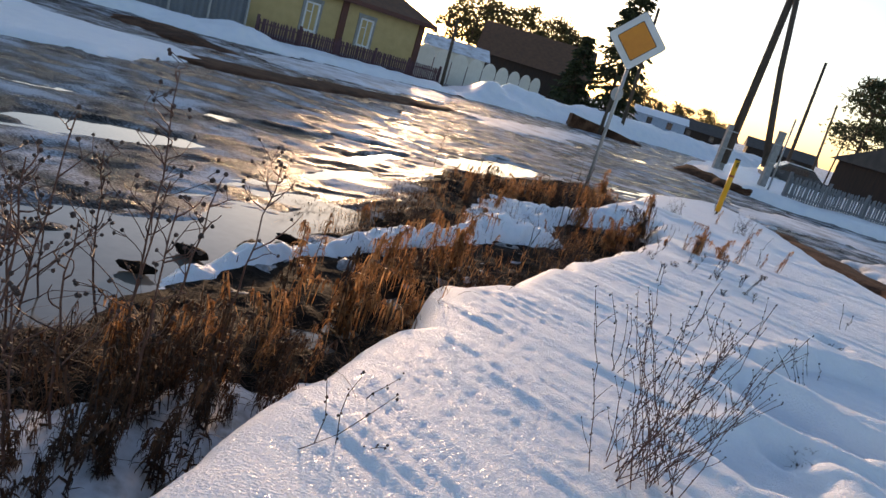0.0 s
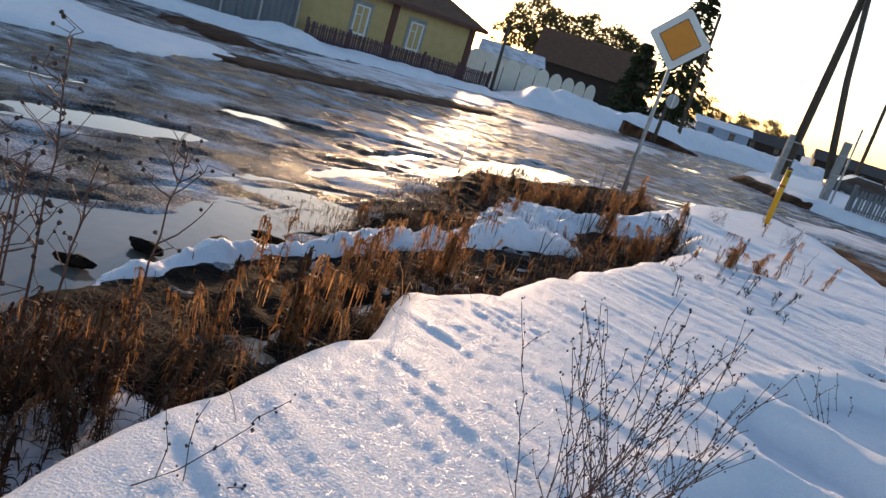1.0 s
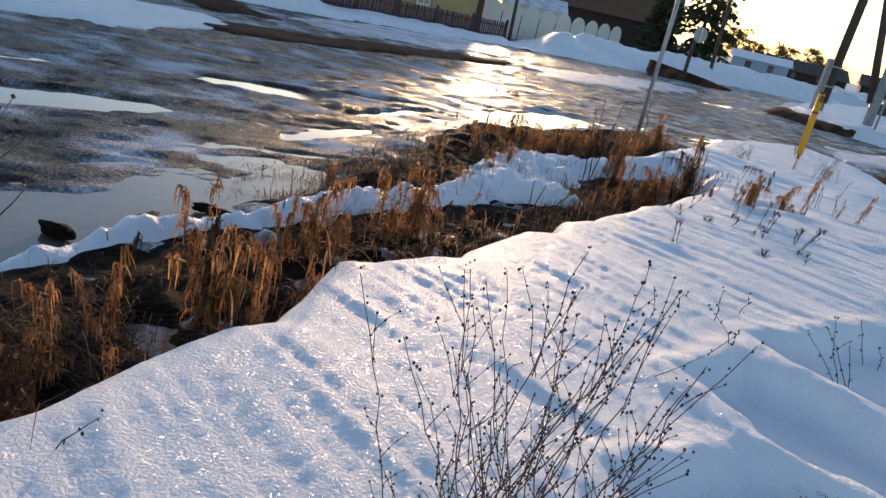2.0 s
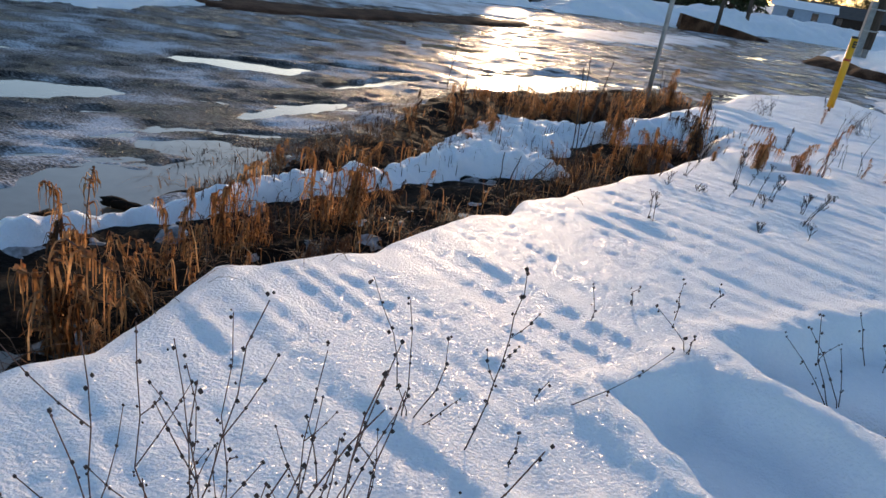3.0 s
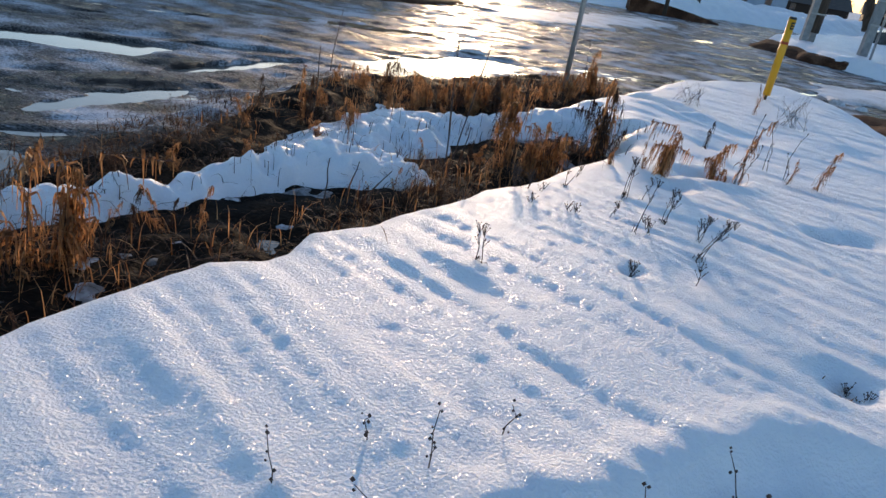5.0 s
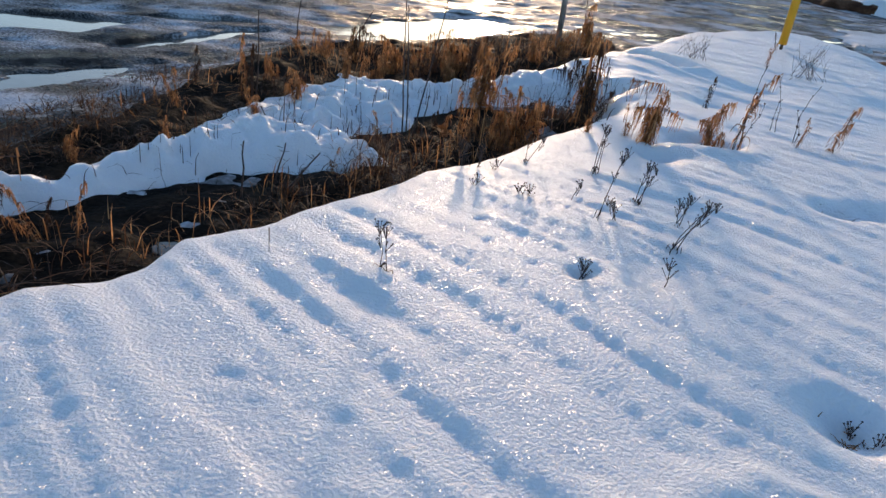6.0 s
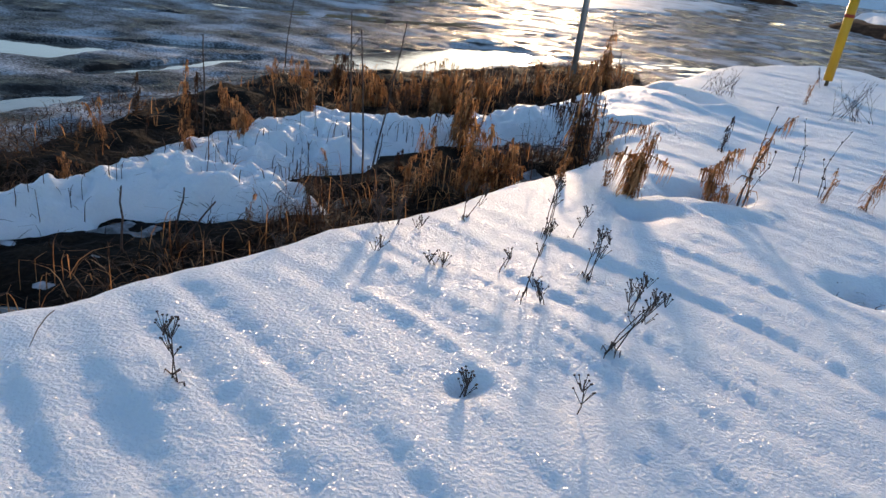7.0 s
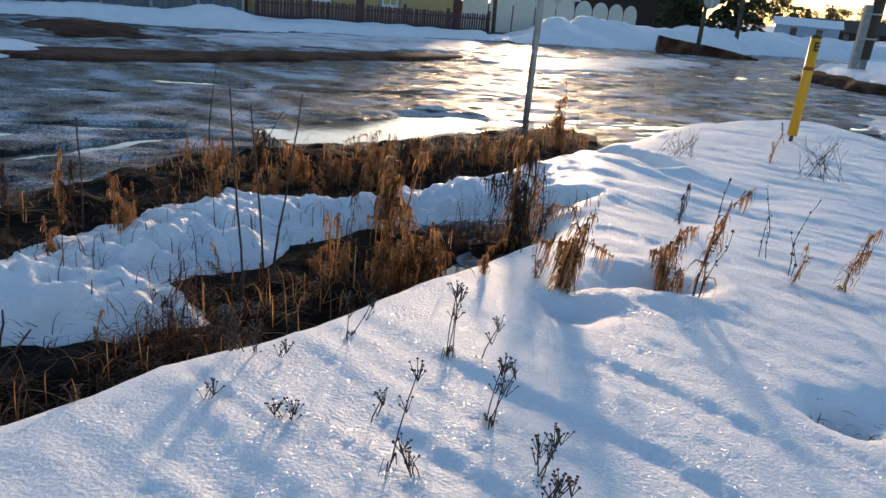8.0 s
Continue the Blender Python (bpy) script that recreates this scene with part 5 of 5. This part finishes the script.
def umbel_weed(x, y, h, lean, seed, heads=1, big=0.82):
    r = random.Random(seed)
    t = thing("umbel_weed", x, y, height_at(x, y), "small dark dried umbel weed with seed heads in snow", "dry plant", group="umbel weeds in the snow")
    for s in range(heads):
        st, hd = Geo(), Geo()
        tip = Vector((lean + r.gauss(0, 0.03), r.gauss(0, 0.02), h * r.uniform(0.75, 1)))
        pts = bent((r.gauss(0, 0.012), r.gauss(0, 0.012), -0.05), tuple(tip), 0.012, 4, r, 0.002)
        st.tube(pts, 0.0022, 0.0013, 4, False)
        for lvl, c in ((1.0, tip), (0.72, Vector(pts[3]))):
            for k in range(9 if lvl == 1 else 4):
                a = r.uniform(0, 6.28)
                e = c + Vector((math.cos(a) * 0.035 * big * r.uniform(0.3, 1), math.sin(a) * 0.035 * big * r.uniform(0.3, 1), r.uniform(0.0, 0.02)))
                st.tube([tuple(c - Vector((0, 0, 0.03))), tuple(e)], 0.0012, 0.001, 3, False)
                hd.ball(tuple(e), 0.0045 * big, 0.7, 0.2, r, 3, 5)
        for k in range(3):
            a = r.uniform(0, 6.28)
            hd.ribbon([pts[1], tuple(Vector(pts[1]) + Vector((math.cos(a) * 0.02, math.sin(a) * 0.02, 0.012))), tuple(Vector(pts[1]) + Vector((math.cos(a) * 0.03, math.sin(a) * 0.03, -0.03)))], 0.006, 0.002, (-math.sin(a), math.cos(a), 0.2))
        tagged(part("seed_head", hd, TWIG, tagged(part("stem", st, TWIG, t), kind="stuff"), "dark dried seed head"), kind="stuff")


for k, (x, y, h, lean, n) in enumerate([(2.73, 6.44, 0.17, -0.02, 2), (3.74, 7.0, 0.22, 0.10, 3), (3.52, 7.86, 0.25, 0.02, 3), (3.63, 7.87, 0.14, 0.01, 1), (3.16, 7.91, 0.15, 0.02, 2), (3.67, 7.51, 0.19, 0.01, 3), (3.47, 7.22, 0.30, 0.06, 1), (3.55, 7.21, 0.11, 0.01, 2), (3.82, 7.29, 0.12, 0.0, 3), (3.38, 7.43, 0.11, 0.05, 1), (2.87, 7.7, 0.13, 0.0, 3), (2.92, 7.7, 0.11, 0.03, 3),
                                        (3.39, 6.67, 0.07, 0.0, 2), (3.68, 6.66, 0.09, 0.01, 1), (2.96, 7.36, 0.04, 0, 1), (3.18, 7.36, 0.04, 0.01, 2), (3.0, 7.71, 0.04, 0.0, 1), (2.62, 7.33, 0.05, 0.0, 1), (4.72, 7.93, 0.05, -0.02, 2), (3.36, 4.75, 0.15, 0.03, 4), (3.4, 4.78, 0.11, -0.04, 3), (4.08, 6.04, 0.05, 0.03, 2)]):
    umbel_weed(x, y, h, lean, 600 + k, n)

# bare rods rising from the ditch
for k, (x, y, h, lx, ly) in enumerate([(2.4, 8.81, 1.03, -0.07, 0.0), (2.37, 9.08, 0.87, -0.07, 0.0), (2.39, 9.08, 0.95, 0.15, 0.03), (0.77, 11.6, 0.68, 0.08, 0.0), (1.25, 9.22, 0.62, 0.02, 0.0), (1.8, 7.58, 0.32, 0.01, 0), (1.84, 7.85, 0.27, 0.09, 0), (1.91, 7.71, 0.27, 0.25, 0), (2.49, 8.92, 0.36, 0.02, 0), (1.34, 11.1, 0.45, 0.31, 0), (3.82, 14.6, 0.6, -0.05, 0), (3.97, 15.4, 0.25, 0, 0)]):
    t = thing("bare_weed", x, y, height_at(x, y), "thin straight bare dark stem rising from the ditch", "dry plant", group="bare stems")
    rr = random.Random(700 + k)
    part("stem", Geo().tube(bent((0, 0, -0.08), (lx, ly, h), 0.012, 6, rr, 0.003), 0.0068, 0.0032, 6, False), TWIG, t)
    tw = Geo()
    for q in range(4):
        z = h * rr.uniform(0.75, 0.98)
        tw.tube([(lx * z / h, ly * z / h, z), (lx * z / h + rr.uniform(-0.05, 0.05), ly, z + rr.uniform(0, 0.03))], 0.0015, 0.001, 3, False)
    tagged(part("twig", tw, TWIG, t), kind="stuff")


def burr_plant(x, y, h, seed, lean=(0.0, 0.0), arms=9):
    r = random.Random(seed)
    t = thing("burr_plant", x, y, height_at(x, y), "tall branching dry weed with round dark burr heads", "dry plant", group="tall burr weeds")
    st, hd = Geo(), Geo()
    main = bent((0, 0, -0.08), (lean[0], lean[1], h), 0.04, 9, r, 0.006)
    st.tube(main, 0.0068, 0.0026, 5, False)
    for i in range(arms):
        q = r.uniform(0.35, 0.98)
        k = min(8, int(q * 9))
        p = Vector(main[k]).lerp(Vector(main[k + 1]), q * 9 - k)
        a = r.uniform(0, 6.28)
        L = r.uniform(0.12, 0.42) * (1.25 - q)
        e = p + Vector((math.cos(a) * L * 0.75, math.sin(a) * L * 0.75, L * r.uniform(0.5, 1.0)))
        arm = bent(tuple(p), tuple(e), 0.03, 4, r, 0.004)
        st.tube(arm, 0.0036, 0.0017, 4, False)
        for j in range(r.randint(1, 3)):
            s = Vector(arm[r.randint(2, 4)])
            e2 = s + Vector((r.gauss(0, 0.05), r.gauss(0, 0.05), r.uniform(0.0, 0.08)))
            st.tube([tuple(s), tuple(e2)], 0.002, 0.0014, 3, False)
            hd.ball(tuple(e2), r.uniform(0.006, 0.0105), 1.0, 0.25, r, 5, 7)
    part("stem", st, RED_TWIG, t, "reddish brown branching stem")
    tagged(part("burr", hd, TWIG, t, "round dark burr heads"), kind="stuff")


for k, (x, y, h, lx, ly, arms) in enumerate([(-0.71, 2.96, 1.0, 0.06, 0.05, 9), (-0.55, 2.71, 0.9, 0.02, 0.05, 7), (-0.8, 3.27, 1.1, 0.1, 0.1, 10), (-0.41, 2.99, 0.8, -0.08, 0.1, 7), (-0.29, 3.51, 0.9, 0.12, 0.0, 8), (-0.65, 2.52, 0.75, 0.1, 0.1, 6), (-0.54, 3.79, 1.28, 0.03, 0.02, 16), (-0.11, 3.81, 1.0, 0.1, 0.02, 9), (-0.21, 3.1, 0.95, 0.02, 0.0, 8), (-0.68, 3.92, 0.85, -0.1, -0.05, 12), (-0.9, 3.48, 0.75, -0.05, 0.0, 12), (-0.35, 3.32, 0.9, 0.05, 0.0, 8), (-0.75, 3.13, 0.9, -0.1, 0.05, 14), (-0.45, 2.75, 0.7, -0.05, 0, 8), (-1.06, 4.08, 0.7, -0.1, 0, 10)]):
    burr_plant(x, y, h, 800 + k, (lx, ly), arms)


# ---- soil-crusted wedge at the foot of the snow bank ----
t = thing("dirt_wedge", 7.2, 36.9, 0.16, "dark brown soil-crusted wedge at the foot of a snow bank", "soil")
g = Geo()
prof = [(0.0, 0.66), (0.5, 0.58), (1.2, 0.50), (2.0, 0.42), (2.9, 0.30), (3.7, 0.16), (4.3, 0.05)]
n = len(prof)
g.v = [(x, y0 + 0.35 * x, z) for x, h in prof for (y0, z) in ((-0.25, -0.1), (-0.02 - 0.25 * h, h * 0.55), (0.1 - 0.3 * h, h), (0.7, h * 0.95), (1.0, -0.1))]
g.f = [(i * 5 + j, (i + 1) * 5 + j, (i + 1) * 5 + j + 1, i * 5 + j + 1) for i in range(n - 1) for j in range(4)] + [(0, 1, 2, 3, 4), tuple((n - 1) * 5 + j for j in (4, 3, 2, 1, 0))]
part("crust", g, DIRT, t)


# ---- clods of turf and slabs of slush beside the ridge ----
def lump(name, x, y, z, rx, ry, rz, mat, label, category, seed, group):
    r = random.Random(seed)
    t = thing(name, x, y, z, label, category, turn=r.uniform(0, 180), group=group)
    g = Geo()
    rings, seg = 7, 12
    for i in range(rings + 1):
        a = math.pi * i / rings
        for j in range(seg):
            b = 2 * math.pi * j / seg
            k = 1 + 0.5 * noise.noise((math.cos(b) * 1.6 + seed, math.sin(b) * 1.6, a * 1.5)) + r.uniform(-0.06, 0.06)
            g.v.append((rx * k * math.sin(a) * math.cos(b), ry * k * math.sin(a) * math.sin(b), rz * k * math.cos(a)))
    for i in range(rings):
        for j in range(seg):
            j2 = (j + 1) % seg
            g.f.append((i * seg + j, (i + 1) * seg + j, (i + 1) * seg + j2, i * seg + j2))
    part("body", g, mat, t, "", True)


for k, (x, y, rx, ry, rz) in enumerate([(-0.69, 5.17, 0.09, 0.06, 0.06), (-0.45, 5.62, 0.09, 0.05, 0.05), (-0.23, 6.02, 0.10, 0.05, 0.05), (-0.85, 4.7, 0.08, 0.05, 0.05), (0.36, 7.3, 0.10, 0.06, 0.05), (0.66, 8.1, 0.12, 0.06, 0.05)]):
    lump("turf_clod", x, y, ROAD_Z + 0.01, rx * 1.3, ry * 0.9, rz * 0.6, MUD, "dark clod of muddy turf at the edge of the road", "clod", 900 + k, "turf clods")
for k, (x, y, rx, ry, rz) in enumerate([(2.1, 15.2, 0.3, 0.1, 0.05), (8.7, 17.6, 0.16, 0.12, 0.07), (9.0, 17.3, 0.12, 0.1, 0.06)]):
    lump("slush_slab", x, y, ROAD_Z, rx, ry, rz, DIRTY_SNOW, "low slab of dirty frozen slush on the road", "slush", 950 + k, "slush slabs")
